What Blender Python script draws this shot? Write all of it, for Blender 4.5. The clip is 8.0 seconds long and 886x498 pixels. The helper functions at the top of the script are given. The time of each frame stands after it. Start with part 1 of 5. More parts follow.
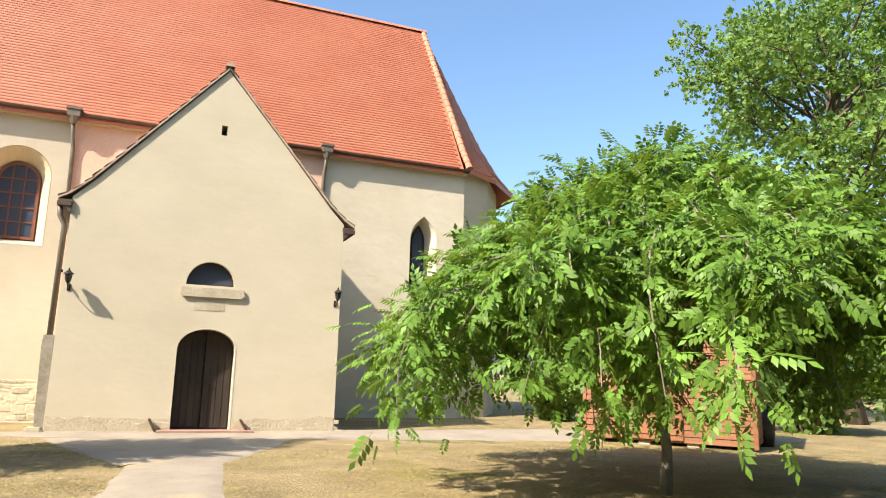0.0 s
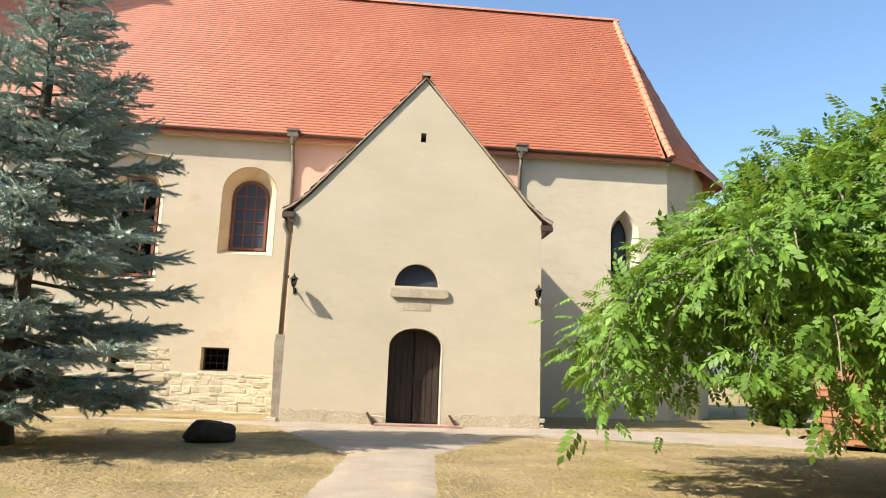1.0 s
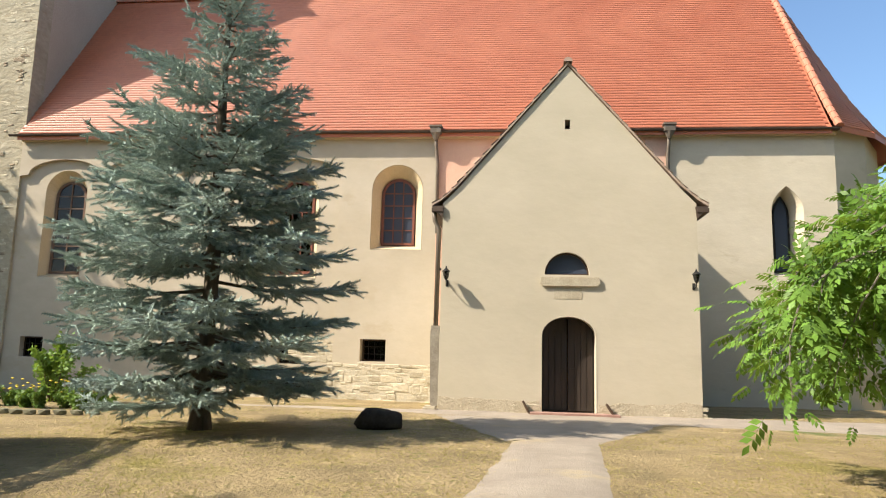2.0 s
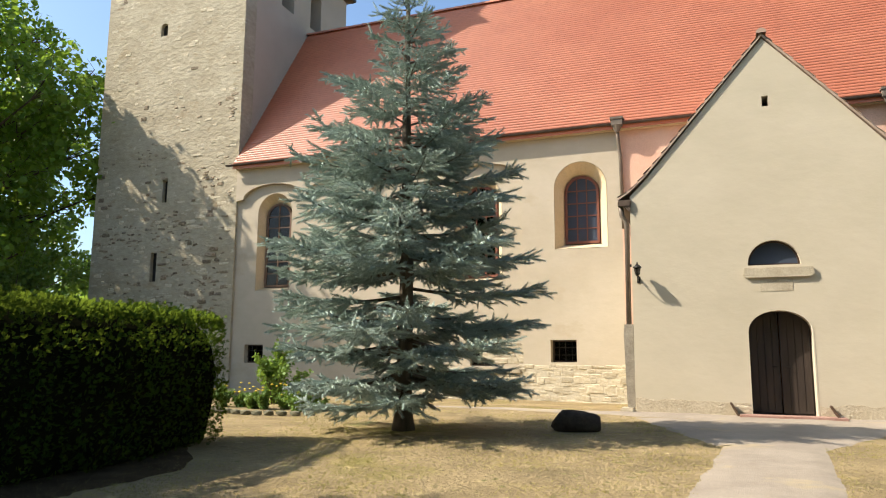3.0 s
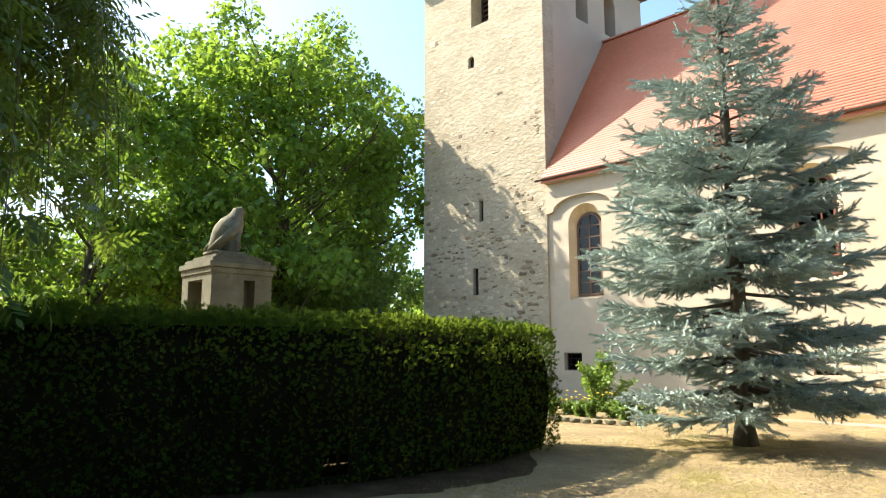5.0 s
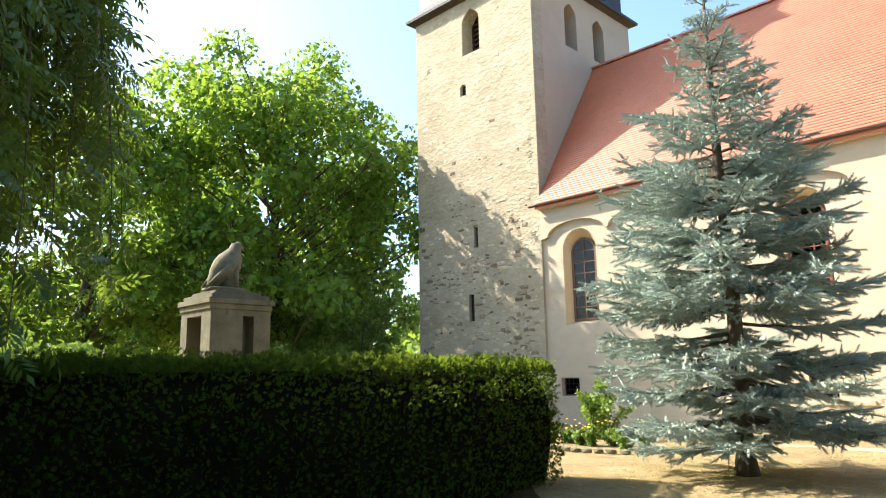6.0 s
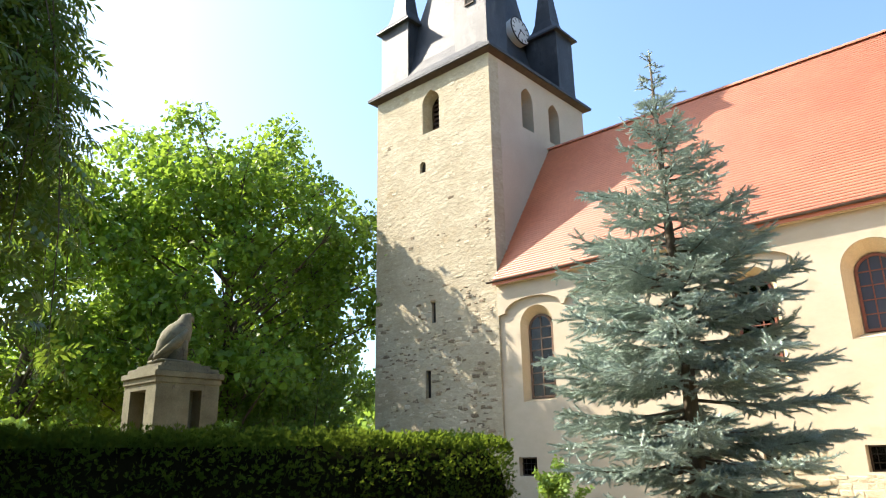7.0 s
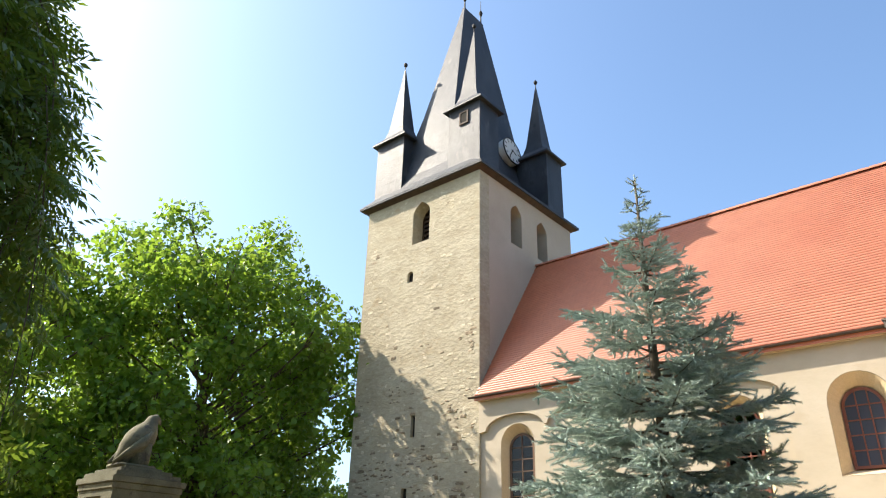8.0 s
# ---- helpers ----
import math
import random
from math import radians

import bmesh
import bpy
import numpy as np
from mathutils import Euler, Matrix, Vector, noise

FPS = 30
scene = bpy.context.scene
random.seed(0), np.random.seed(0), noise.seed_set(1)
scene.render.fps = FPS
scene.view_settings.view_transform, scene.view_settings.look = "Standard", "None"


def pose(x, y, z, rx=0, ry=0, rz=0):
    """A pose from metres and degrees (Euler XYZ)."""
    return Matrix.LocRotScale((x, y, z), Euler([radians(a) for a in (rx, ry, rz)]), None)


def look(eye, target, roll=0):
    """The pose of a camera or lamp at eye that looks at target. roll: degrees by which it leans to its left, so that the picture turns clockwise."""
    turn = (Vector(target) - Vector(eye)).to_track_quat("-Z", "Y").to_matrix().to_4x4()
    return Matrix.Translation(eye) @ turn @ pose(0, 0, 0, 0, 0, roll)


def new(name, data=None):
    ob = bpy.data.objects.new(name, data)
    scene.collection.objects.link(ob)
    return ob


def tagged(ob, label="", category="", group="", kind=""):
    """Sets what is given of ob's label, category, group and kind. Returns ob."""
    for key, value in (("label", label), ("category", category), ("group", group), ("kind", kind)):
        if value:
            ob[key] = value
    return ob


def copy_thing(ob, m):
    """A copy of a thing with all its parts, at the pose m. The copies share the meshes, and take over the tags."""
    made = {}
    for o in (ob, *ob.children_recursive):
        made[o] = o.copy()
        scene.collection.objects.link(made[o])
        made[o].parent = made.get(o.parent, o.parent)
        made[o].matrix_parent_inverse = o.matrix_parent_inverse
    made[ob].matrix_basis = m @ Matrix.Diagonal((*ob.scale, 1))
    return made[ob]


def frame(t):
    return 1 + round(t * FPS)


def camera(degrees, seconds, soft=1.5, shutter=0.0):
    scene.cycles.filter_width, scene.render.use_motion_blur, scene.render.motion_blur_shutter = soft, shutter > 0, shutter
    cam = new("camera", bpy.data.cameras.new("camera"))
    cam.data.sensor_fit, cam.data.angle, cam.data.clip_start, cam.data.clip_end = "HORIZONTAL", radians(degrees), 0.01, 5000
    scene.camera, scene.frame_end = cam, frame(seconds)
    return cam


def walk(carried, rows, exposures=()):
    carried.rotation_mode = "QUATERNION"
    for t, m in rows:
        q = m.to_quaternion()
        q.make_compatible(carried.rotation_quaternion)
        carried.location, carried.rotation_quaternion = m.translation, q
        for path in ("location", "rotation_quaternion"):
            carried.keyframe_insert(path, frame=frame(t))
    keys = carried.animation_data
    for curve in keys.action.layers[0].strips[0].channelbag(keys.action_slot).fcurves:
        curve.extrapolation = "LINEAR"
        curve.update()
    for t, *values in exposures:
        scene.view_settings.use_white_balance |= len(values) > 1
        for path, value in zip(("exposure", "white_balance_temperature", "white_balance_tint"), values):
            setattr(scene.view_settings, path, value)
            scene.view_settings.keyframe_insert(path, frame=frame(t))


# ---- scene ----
cam = camera(64.7, 8.0, soft=1.1)
PATH = [
    (0, (0.568, -0.103, 1.421), (1.29, 1.729, 1.768), 1.7),
    (0.5, (0.629, -0.009, 1.361), (1.057, 1.914, 1.705), 1.9),
    (1, (0.593, 0.014, 1.33), (0.769, 1.978, 1.664), 2.1),
    (2.3, (0.244, -0.107, 1.326), (-0.112, 1.841, 1.606), 1.1),
    (2.5, (0.223, -0.1, 1.349), (-0.243, 1.826, 1.627), 0.9),
    (3, (0.222, -0.04, 1.335), (-0.493, 1.806, 1.622), 0.3),
    (3.5, (0.137, -0.097, 1.34), (-0.863, 1.611, 1.631), -0.2),
    (4, (0.163, -0.085, 1.312), (-1.077, 1.456, 1.608), 0.3),
    (4.5, (0.075, -0.171, 1.318), (-1.322, 1.233, 1.592), 0.9),
    (6, (0.119, -0.494, 1.625), (-1.28, 0.888, 1.985), -1.1),
    (6.5, (0.111, -0.461, 1.621), (-1.224, 0.959, 2.072), -1.3),
    (7, (0.078, -0.43, 1.578), (-1.198, 1.001, 2.148), -1.1),
    (7.5, (0.078, -0.396, 1.575), (-1.151, 1.016, 2.277), -0.0),
    (8, (0.061, -0.308, 1.623), (-1.114, 1.06, 2.488), 1.5),
]
walk(cam, [(t, look(eye, target, roll)) for t, eye, target, roll in PATH],
     exposures=[(0, 1.28), (1, 1.15), (2.5, 0.98), (3.5, 1.0), (4.5, 1.60), (6, 1.80), (6.5, 1.81), (7.2, 1.58), (8, 1.32)])

# ---- world, sun ----
SUN_WAY = Vector((1.0, 0.44, -0.985)).normalized()      # the way the sunlight travels
SUN_UP = math.asin(-SUN_WAY.z)
world = bpy.data.worlds.new("sky_world")
scene.world = world
world.use_nodes = True
wn = world.node_tree.nodes
sky = wn.new("ShaderNodeTexSky")
sky.sky_type = "NISHITA"
sky.sun_disc = False
sky.sun_elevation = SUN_UP
sky.sun_rotation = math.atan2(-SUN_WAY.x, -SUN_WAY.y)
sky.air_density, sky.dust_density, sky.ozone_density = 1.0, 2.4, 0.9
wn["Background"].inputs["Strength"].default_value = 0.11
tint = wn.new("ShaderNodeMix")
tint.data_type, tint.blend_type = "RGBA", "MULTIPLY"
tint.inputs["Factor"].default_value = 1.0
tint.inputs["B"].default_value = (0.90, 1.045, 1.14, 1)
world.node_tree.links.new(sky.outputs[0], tint.inputs["A"])
world.node_tree.links.new(tint.outputs["Result"], wn["Background"].inputs["Color"])
sun_data = bpy.data.lights.new("sun", "SUN")
sun_data.energy, sun_data.angle, sun_data.color = 5.0, radians(0.53), (1.0, 0.895, 0.75)
sun = new("sun", sun_data)
sun.matrix_basis = look((-30, -13, 30), Vector((-30, -13, 30)) + SUN_WAY)

# ---- materials ----
def material(name, low, high, scale=3.0, rough=0.9, bump=0.3, fine=40.0, bump_size=0.02, metal=0.0, leaf=0.0, island=0.0, spots=None, stretch=None, specular=0.3, rows=0.0, grain=0.22):
    """Two colours mixed by coarse noise, broken up by fine noise, with fine relief. spots: (colour, scale, threshold) of stains."""
    m = bpy.data.materials.new(name)
    m.use_nodes = True
    n, l = m.node_tree.nodes, m.node_tree.links
    b = n["Principled BSDF"]
    b.inputs["Roughness"].default_value, b.inputs["Metallic"].default_value = rough, metal
    b.inputs["Specular IOR Level"].default_value = specular
    at = n.new("ShaderNodeTexCoord")
    src = at.outputs["Object"]
    if stretch:
        mp = n.new("ShaderNodeMapping")
        mp.inputs["Scale"].default_value = stretch
        l.new(src, mp.inputs[0])
        src = mp.outputs[0]

    def noise_at(s, detail=5):
        t = n.new("ShaderNodeTexNoise")
        t.inputs["Scale"].default_value, t.inputs["Detail"].default_value = s, detail
        t.inputs["Roughness"].default_value = 0.62
        l.new(src, t.inputs["Vector"])
        return t.outputs["Fac"]

    def ramp(f, a, z):
        r = n.new("ShaderNodeMapRange")
        r.inputs["From Min"].default_value, r.inputs["From Max"].default_value = a, z
        l.new(f, r.inputs["Value"])
        return r.outputs[0]

    def mix(f, a, z, kind="MIX"):
        x = n.new("ShaderNodeMix")
        x.data_type, x.blend_type = "RGBA", kind
        for s, v in ((x.inputs["Factor"], f), (x.inputs["A"], a), (x.inputs["B"], z)):
            if isinstance(v, (tuple, list)):
                s.default_value = (*v, 1)
            elif isinstance(v, (float, int)):
                s.default_value = v
            else:
                l.new(v, s)
        return x.outputs["Result"]

    coarse, small = noise_at(scale), noise_at(fine)
    col = mix(ramp(coarse, 0.32, 0.68), low, high)
    col = mix(ramp(small, 0.3, 0.7), mix(grain, col, (0, 0, 0)), col)
    if spots:
        for colour, s, edge in spots:
            col = mix(ramp(noise_at(s, 7), edge, edge + 0.07), col, colour)
    if island:
        g = n.new("ShaderNodeNewGeometry")
        o = n.new("ShaderNodeObjectInfo")
        ad = n.new("ShaderNodeMath")
        ad.operation = "ADD"
        l.new(g.outputs["Random Per Island"], ad.inputs[0])
        l.new(o.outputs["Random"], ad.inputs[1])
        fr = n.new("ShaderNodeMath")
        fr.operation = "FRACT"
        l.new(ad.outputs[0], fr.inputs[0])
        h = n.new("ShaderNodeHueSaturation")
        l.new(ramp(fr.outputs[0], 0.0, 1.0), h.inputs["Fac"])
        vr = n.new("ShaderNodeMapRange")
        vr.inputs["To Min"].default_value, vr.inputs["To Max"].default_value = 1 - island, 1 + island
        l.new(fr.outputs[0], vr.inputs["Value"])
        h.inputs["Fac"].default_value = 1
        for k in list(h.inputs["Fac"].links):
            l.remove(k)
        l.new(vr.outputs[0], h.inputs["Value"])
        l.new(col, h.inputs["Color"])
        col = h.outputs[0]
    l.new(col, b.inputs["Base Color"])
    if bump:
        bp = n.new("ShaderNodeBump")
        bp.inputs["Strength"].default_value, bp.inputs["Distance"].default_value = bump, bump_size
        hm = n.new("ShaderNodeMath")
        hm.operation = "ADD"
        l.new(small, hm.inputs[0])
        l.new(coarse, hm.inputs[1])
        height_out = hm.outputs[0]
        if rows:
            sp = n.new("ShaderNodeSeparateXYZ")
            l.new(src, sp.inputs[0])
            last = None
            for axis, size in (("Z", rows), ("X", rows * 1.3), ("Y", rows * 1.3)):
                dv = n.new("ShaderNodeMath")
                dv.operation = "DIVIDE"
                dv.inputs[1].default_value = size
                l.new(sp.outputs[axis], dv.inputs[0])
                fr2 = n.new("ShaderNodeMath")
                fr2.operation = "FRACT"
                l.new(dv.outputs[0], fr2.inputs[0])
                wt = n.new("ShaderNodeMath")
                wt.operation = "MULTIPLY_ADD"
                wt.inputs[1].default_value = -1.6 if axis == "Z" else 0.25
                l.new(fr2.outputs[0], wt.inputs[0])
                l.new(last or height_out, wt.inputs[2])
                last = wt.outputs[0]
            height_out = last
        l.new(height_out, bp.inputs["Height"])
        l.new(bp.outputs[0], b.inputs["Normal"])
    if leaf:
        tr = n.new("ShaderNodeBsdfTranslucent")
        ml = n.new("ShaderNodeMixShader")
        ml.inputs[0].default_value = leaf
        l.new(mix(0.6, col, (0.36, 0.50, 0.05)), tr.inputs["Color"])
        l.new(b.outputs[0], ml.inputs[1])
        l.new(tr.outputs[0], ml.inputs[2])
        l.new(ml.outputs[0], n["Material Output"].inputs["Surface"])
    return m


PORCH_PLASTER = material("porch_plaster", (0.485, 0.425, 0.316), (0.53, 0.465, 0.352), 0.5, 0.95, 0.16, 1.3, 0.06, stretch=(1, 1, 1.7), grain=0.06,
                         spots=[((0.475, 0.415, 0.31), 0.35, 0.58), ((0.44, 0.38, 0.285), 6.0, 0.70)])
NAVE_PLASTER = material("nave_plaster", (0.448, 0.383, 0.285), (0.505, 0.441, 0.343), 0.4, 0.95, 0.2, 2.6, 0.04, stretch=(1, 1, 1.6), grain=0.06,
                        spots=[((0.44, 0.37, 0.27), 0.5, 0.60)])
PINK_PLASTER = material("pink_plaster", (0.68, 0.42, 0.31), (0.71, 0.47, 0.35), 0.8, 0.95, 0.3, 30, 0.015)
CHOIR_PLASTER = material("choir_plaster", (0.50, 0.44, 0.33), (0.56, 0.50, 0.39), 0.5, 0.95, 0.22, 2.4, 0.05, stretch=(1, 1, 1.8), grain=0.07, spots=[((0.46, 0.40, 0.30), 0.8, 0.62)])
REVEAL = material("limewashed_reveal", (0.60, 0.48, 0.31), (0.66, 0.54, 0.37), 1.2, 0.95, 0.2, 30, 0.01)
WHITEWASH = material("whitewash", (0.74, 0.71, 0.62), (0.80, 0.77, 0.68), 2.0, 0.95, 0.2, 30, 0.01)
TOWER_PLASTER = material("tower_rubble_plaster", (0.40, 0.345, 0.24), (0.49, 0.435, 0.32), 0.55, 0.97, 0.42, 4.5, 0.11, stretch=(1, 1, 1.7),
                         spots=[((0.36, 0.30, 0.20), 2.4, 0.60), ((0.54, 0.48, 0.36), 3.1, 0.62), ((0.34, 0.27, 0.17), 0.45, 0.64)])
TOWER_SIDE = material("tower_side_plaster", (0.47, 0.39, 0.30), (0.53, 0.45, 0.355), 0.6, 0.95, 0.4, 20, 0.02)
RUBBLE = material("rubble_stone", (0.50, 0.43, 0.30), (0.64, 0.57, 0.43), 2.5, 0.95, 0.6, 25, 0.02, island=0.14)
DARK_RUBBLE = material("dark_rubble_stone", (0.20, 0.15, 0.10), (0.40, 0.33, 0.23), 3.0, 0.95, 0.7, 25, 0.03, island=0.3)
MORTAR = material("lime_mortar", (0.52, 0.46, 0.34), (0.62, 0.56, 0.43), 4, 0.97, 0.6, 30, 0.02)
TILE = material("red_clay_tile", (0.53, 0.152, 0.070), (0.60, 0.195, 0.095), 0.5, 0.52, 0.2, 60, 0.004, island=0.05, specular=0.8)
RIDGE_TILE = material("ridge_tile", (0.50, 0.185, 0.11), (0.57, 0.235, 0.15), 1.5, 0.7, 0.2, 40, 0.006, island=0.12)
OLD_TILE = material("old_clay_tile", (0.33, 0.24, 0.18), (0.49, 0.38, 0.30), 3, 0.85, 0.4, 40, 0.01, island=0.25)
SLATE = material("slate", (0.028, 0.032, 0.040), (0.058, 0.064, 0.075), 1.1, 0.54, 0.5, 30, 0.03, specular=0.26, rows=0.22, spots=[((0.075, 0.08, 0.085), 0.9, 0.60), ((0.022, 0.026, 0.03), 2.2, 0.62)], stretch=(1, 1, 0.5))
DARK_WOOD = material("dark_wood", (0.035, 0.022, 0.016), (0.075, 0.045, 0.030), 4, 0.6, 0.4, 40, 0.006, stretch=(1, 1, 0.15))
# near-black that stands for unlit depth in small openings
BLACK = material("painted_dark_depth", (0.02, 0.018, 0.015), (0.03, 0.027, 0.022), 2, 0.95, 0.0)
EAVE_WOOD = material("eave_board", (0.06, 0.04, 0.03), (0.10, 0.07, 0.05), 3, 0.7, 0.3, 40, 0.005)
COPPER = material("weathered_copper_pipe", (0.145, 0.118, 0.092), (0.215, 0.178, 0.14), 4, 0.55, 0.2, 40, 0.003, metal=0.2)
PIPE_GREY = material("grey_pipe_casing", (0.24, 0.205, 0.155), (0.34, 0.30, 0.235), 5, 0.85, 0.4, 40, 0.006)
STONE = material("sandstone", (0.40, 0.34, 0.24), (0.53, 0.46, 0.34), 3, 0.93, 0.5, 35, 0.015)
MEMORIAL = material("weathered_grey_sandstone", (0.112, 0.106, 0.066), (0.19, 0.178, 0.115), 2, 0.93, 0.6, 30, 0.015, spots=[((0.09, 0.08, 0.06), 3.0, 0.58)])
RED_FRAME = material("red_brown_frame", (0.17, 0.060, 0.038), (0.24, 0.088, 0.055), 6, 0.55, 0.2, 50, 0.003)
BROWN_FRAME = material("brown_frame", (0.12, 0.068, 0.042), (0.19, 0.112, 0.07), 6, 0.55, 0.2, 50, 0.003)
IRON = material("wrought_iron", (0.02, 0.02, 0.02), (0.05, 0.045, 0.04), 8, 0.55, 0.3, 60, 0.002, metal=0.6)
SHED_WOOD = material("stained_shed_board", (0.21, 0.090, 0.040), (0.29, 0.130, 0.060), 2, 0.65, 0.35, 30, 0.004, island=0.12, stretch=(1, 1, 5))
GRAVEL = material("pale_gravel_path", (0.265, 0.222, 0.175), (0.355, 0.302, 0.238), 1.1, 0.98, 0.6, 40, 0.02, spots=[((0.33, 0.27, 0.175), 0.7, 0.58), ((0.25, 0.21, 0.16), 2.3, 0.62)])
BARK = material("bark", (0.07, 0.055, 0.04), (0.16, 0.125, 0.09), 6, 0.95, 0.8, 25, 0.02, stretch=(1, 1, 0.3))
GREY_BARK = material("grey_bark", (0.16, 0.14, 0.11), (0.28, 0.25, 0.20), 5, 0.95, 0.6, 25, 0.015, stretch=(1, 1, 0.3))
ROCK = material("dark_boulder", (0.040, 0.030, 0.023), (0.085, 0.066, 0.050), 3, 0.95, 0.7, 20, 0.02, specular=0.1)
NEEDLE = material("blue_spruce_needles", (0.235, 0.305, 0.265), (0.53, 0.62, 0.55), 1.1, 0.9, 0, island=0.25, specular=0.12)
ASH_LEAF = material("ash_leaves", (0.070, 0.150, 0.018), (0.160, 0.285, 0.045), 1.0, 0.5, 0, leaf=0.26, island=0.34, specular=0.25)
MAPLE_LEAF = material("plane_tree_leaves", (0.066, 0.148, 0.017), (0.150, 0.290, 0.034), 0.35, 0.42, 0, leaf=0.50, island=0.40, specular=0.45)
FAR_LEAF = material("far_tree_leaves", (0.10, 0.185, 0.042), (0.19, 0.305, 0.078), 0.3, 0.5, 0, leaf=0.42, island=0.3)
WILLOW_LEAF = material("weeping_tree_leaves", (0.035, 0.080, 0.014), (0.070, 0.14, 0.025), 0.6, 0.5, 0, leaf=0.30, island=0.3)
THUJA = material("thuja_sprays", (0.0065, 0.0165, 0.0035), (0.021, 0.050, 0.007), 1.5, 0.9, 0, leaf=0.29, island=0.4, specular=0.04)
HEDGE_SHADE_CORE = material("hedge_inner_shade", (0.006, 0.007, 0.003), (0.014, 0.014, 0.006), 3, 1.0, 0, specular=0.0)
BUSH_LEAF = material("bush_leaves", (0.10, 0.19, 0.035), (0.18, 0.29, 0.07), 2, 0.55, 0, leaf=0.3, island=0.25)
FLOWER = material("yellow_flowers", (0.55, 0.40, 0.03), (0.65, 0.50, 0.06), 5, 0.7, 0)
WHITE_PAINT = material("white_dial", (0.68, 0.68, 0.66), (0.76, 0.76, 0.74), 4, 0.5, 0)
PLATE = material("dark_plaque", (0.10, 0.05, 0.035), (0.16, 0.08, 0.05), 4, 0.6, 0.2)


def glass(name, tint, rough=0.04, clear=1.0):
    m = bpy.data.materials.new(name)
    m.use_nodes = True
    b = m.node_tree.nodes["Principled BSDF"]
    b.inputs["Base Color"].default_value = (*tint, 1)
    b.inputs["Roughness"].default_value, b.inputs["Transmission Weight"].default_value = rough, clear
    b.inputs["IOR"].default_value = 1.32
    return m


GLASS = glass("window_glass", (0.055, 0.06, 0.062), 0.08)
LEADED = glass("old_leaded_glass", (0.075, 0.092, 0.13), 0.12, 0.28)


def ground_material():
    """Dry lawn: straw, bare soil and green patches."""
    m = material("dry_lawn", (0.215, 0.162, 0.080), (0.375, 0.285, 0.150), 0.9, 0.97, 1.0, 14, 0.07,
                 spots=[((0.215, 0.178, 0.058), 0.33, 0.56), ((0.30, 0.23, 0.105), 1.6, 0.58), ((0.41, 0.325, 0.16), 2.7, 0.61), ((0.165, 0.15, 0.05), 3.6, 0.60), ((0.115, 0.135, 0.040), 0.22, 0.60), ((0.14, 0.105, 0.055), 7.0, 0.62)])
    return m


LAWN = ground_material()

# ---- builders ----
from mathutils import geometry


def mesh_from(name, verts, faces, mat, smooth=False):
    me = bpy.data.meshes.new(name)
    me.from_pydata([tuple(v) for v in verts], [], faces)
    me.materials.append(mat)
    me.validate()
    if smooth:
        for p in me.polygons:
            p.use_smooth = True
    return me


def attach(ob, parent):
    ob.parent = parent
    ob.matrix_parent_inverse = parent.matrix_basis.inverted()
    return ob


def solid(name, verts, faces, mat, parent=None, label="", smooth=False):
    ob = new(name, mesh_from(name, verts, faces, mat, smooth))
    if parent:
        attach(ob, parent)
    return tagged(ob, label)


def part(name, bm, mat, parent=None, label="", smooth=False):
    bmesh.ops.recalc_face_normals(bm, faces=bm.faces)
    me = bpy.data.meshes.new(name)
    bm.to_mesh(me)
    bm.free()
    me.materials.append(mat)
    if smooth:
        for p in me.polygons:
            p.use_smooth = True
    ob = new(name, me)
    if parent:
        attach(ob, parent)
    return tagged(ob, label)


def thing(name, at, label, category, group="", kind=""):
    e = new(name)
    e.empty_display_size = 0.2
    e.matrix_basis = Matrix.Translation(at)
    return tagged(e, label, category, group, kind)


def box_bm(x0, x1, y0, y1, z0, z1, bevel=0.0, bm=None):
    bm = bm or bmesh.new()
    r = bmesh.ops.create_cube(bm, size=1.0, matrix=Matrix.LocRotScale(((x0 + x1) / 2, (y0 + y1) / 2, (z0 + z1) / 2), None, (x1 - x0, y1 - y0, z1 - z0)))
    if bevel:
        es = list({e for v in r["verts"] for e in v.link_edges})
        bmesh.ops.bevel(bm, geom=es, offset=bevel, segments=2, affect="EDGES")
    return bm


def tube_bm(points, radii, sides=8, bm=None, caps=True):
    """A tube along points; radii: one number or one for each point."""
    bm = bm or bmesh.new()
    pts = [Vector(p) for p in points]
    if isinstance(radii, (int, float)):
        radii = [radii] * len(pts)
    rings, side = [], None
    for i, p in enumerate(pts):
        d = (pts[min(i + 1, len(pts) - 1)] - pts[max(i - 1, 0)]).normalized()
        if side is None:
            side = d.cross(Vector((0.3, 1, 0.2)) if abs(d.y) < 0.9 else Vector((1, 0, 0))).normalized()
        side = (side - d * side.dot(d)).normalized()
        up = d.cross(side)
        rings.append([bm.verts.new(p + radii[i] * (math.cos(a) * side + math.sin(a) * up)) for a in (2 * math.pi * k / sides for k in range(sides))])
    for a, z in zip(rings, rings[1:]):
        for k in range(sides):
            bm.faces.new((a[k], a[(k + 1) % sides], z[(k + 1) % sides], z[k]))
    if caps:
        bm.faces.new(rings[0][::-1])
        bm.faces.new(rings[-1])
    return bm


def lathe_bm(profile, at, sides=16, bm=None):
    bm = bm or bmesh.new()
    rings = [[bm.verts.new((at[0] + r * math.cos(a), at[1] + r * math.sin(a), at[2] + z)) for a in (2 * math.pi * k / sides for k in range(sides))] for r, z in profile]
    for a, z in zip(rings, rings[1:]):
        for k in range(sides):
            bm.faces.new((a[k], a[(k + 1) % sides], z[(k + 1) % sides], z[k]))
    bm.faces.new(rings[0][::-1])
    bm.faces.new(rings[-1])
    return bm


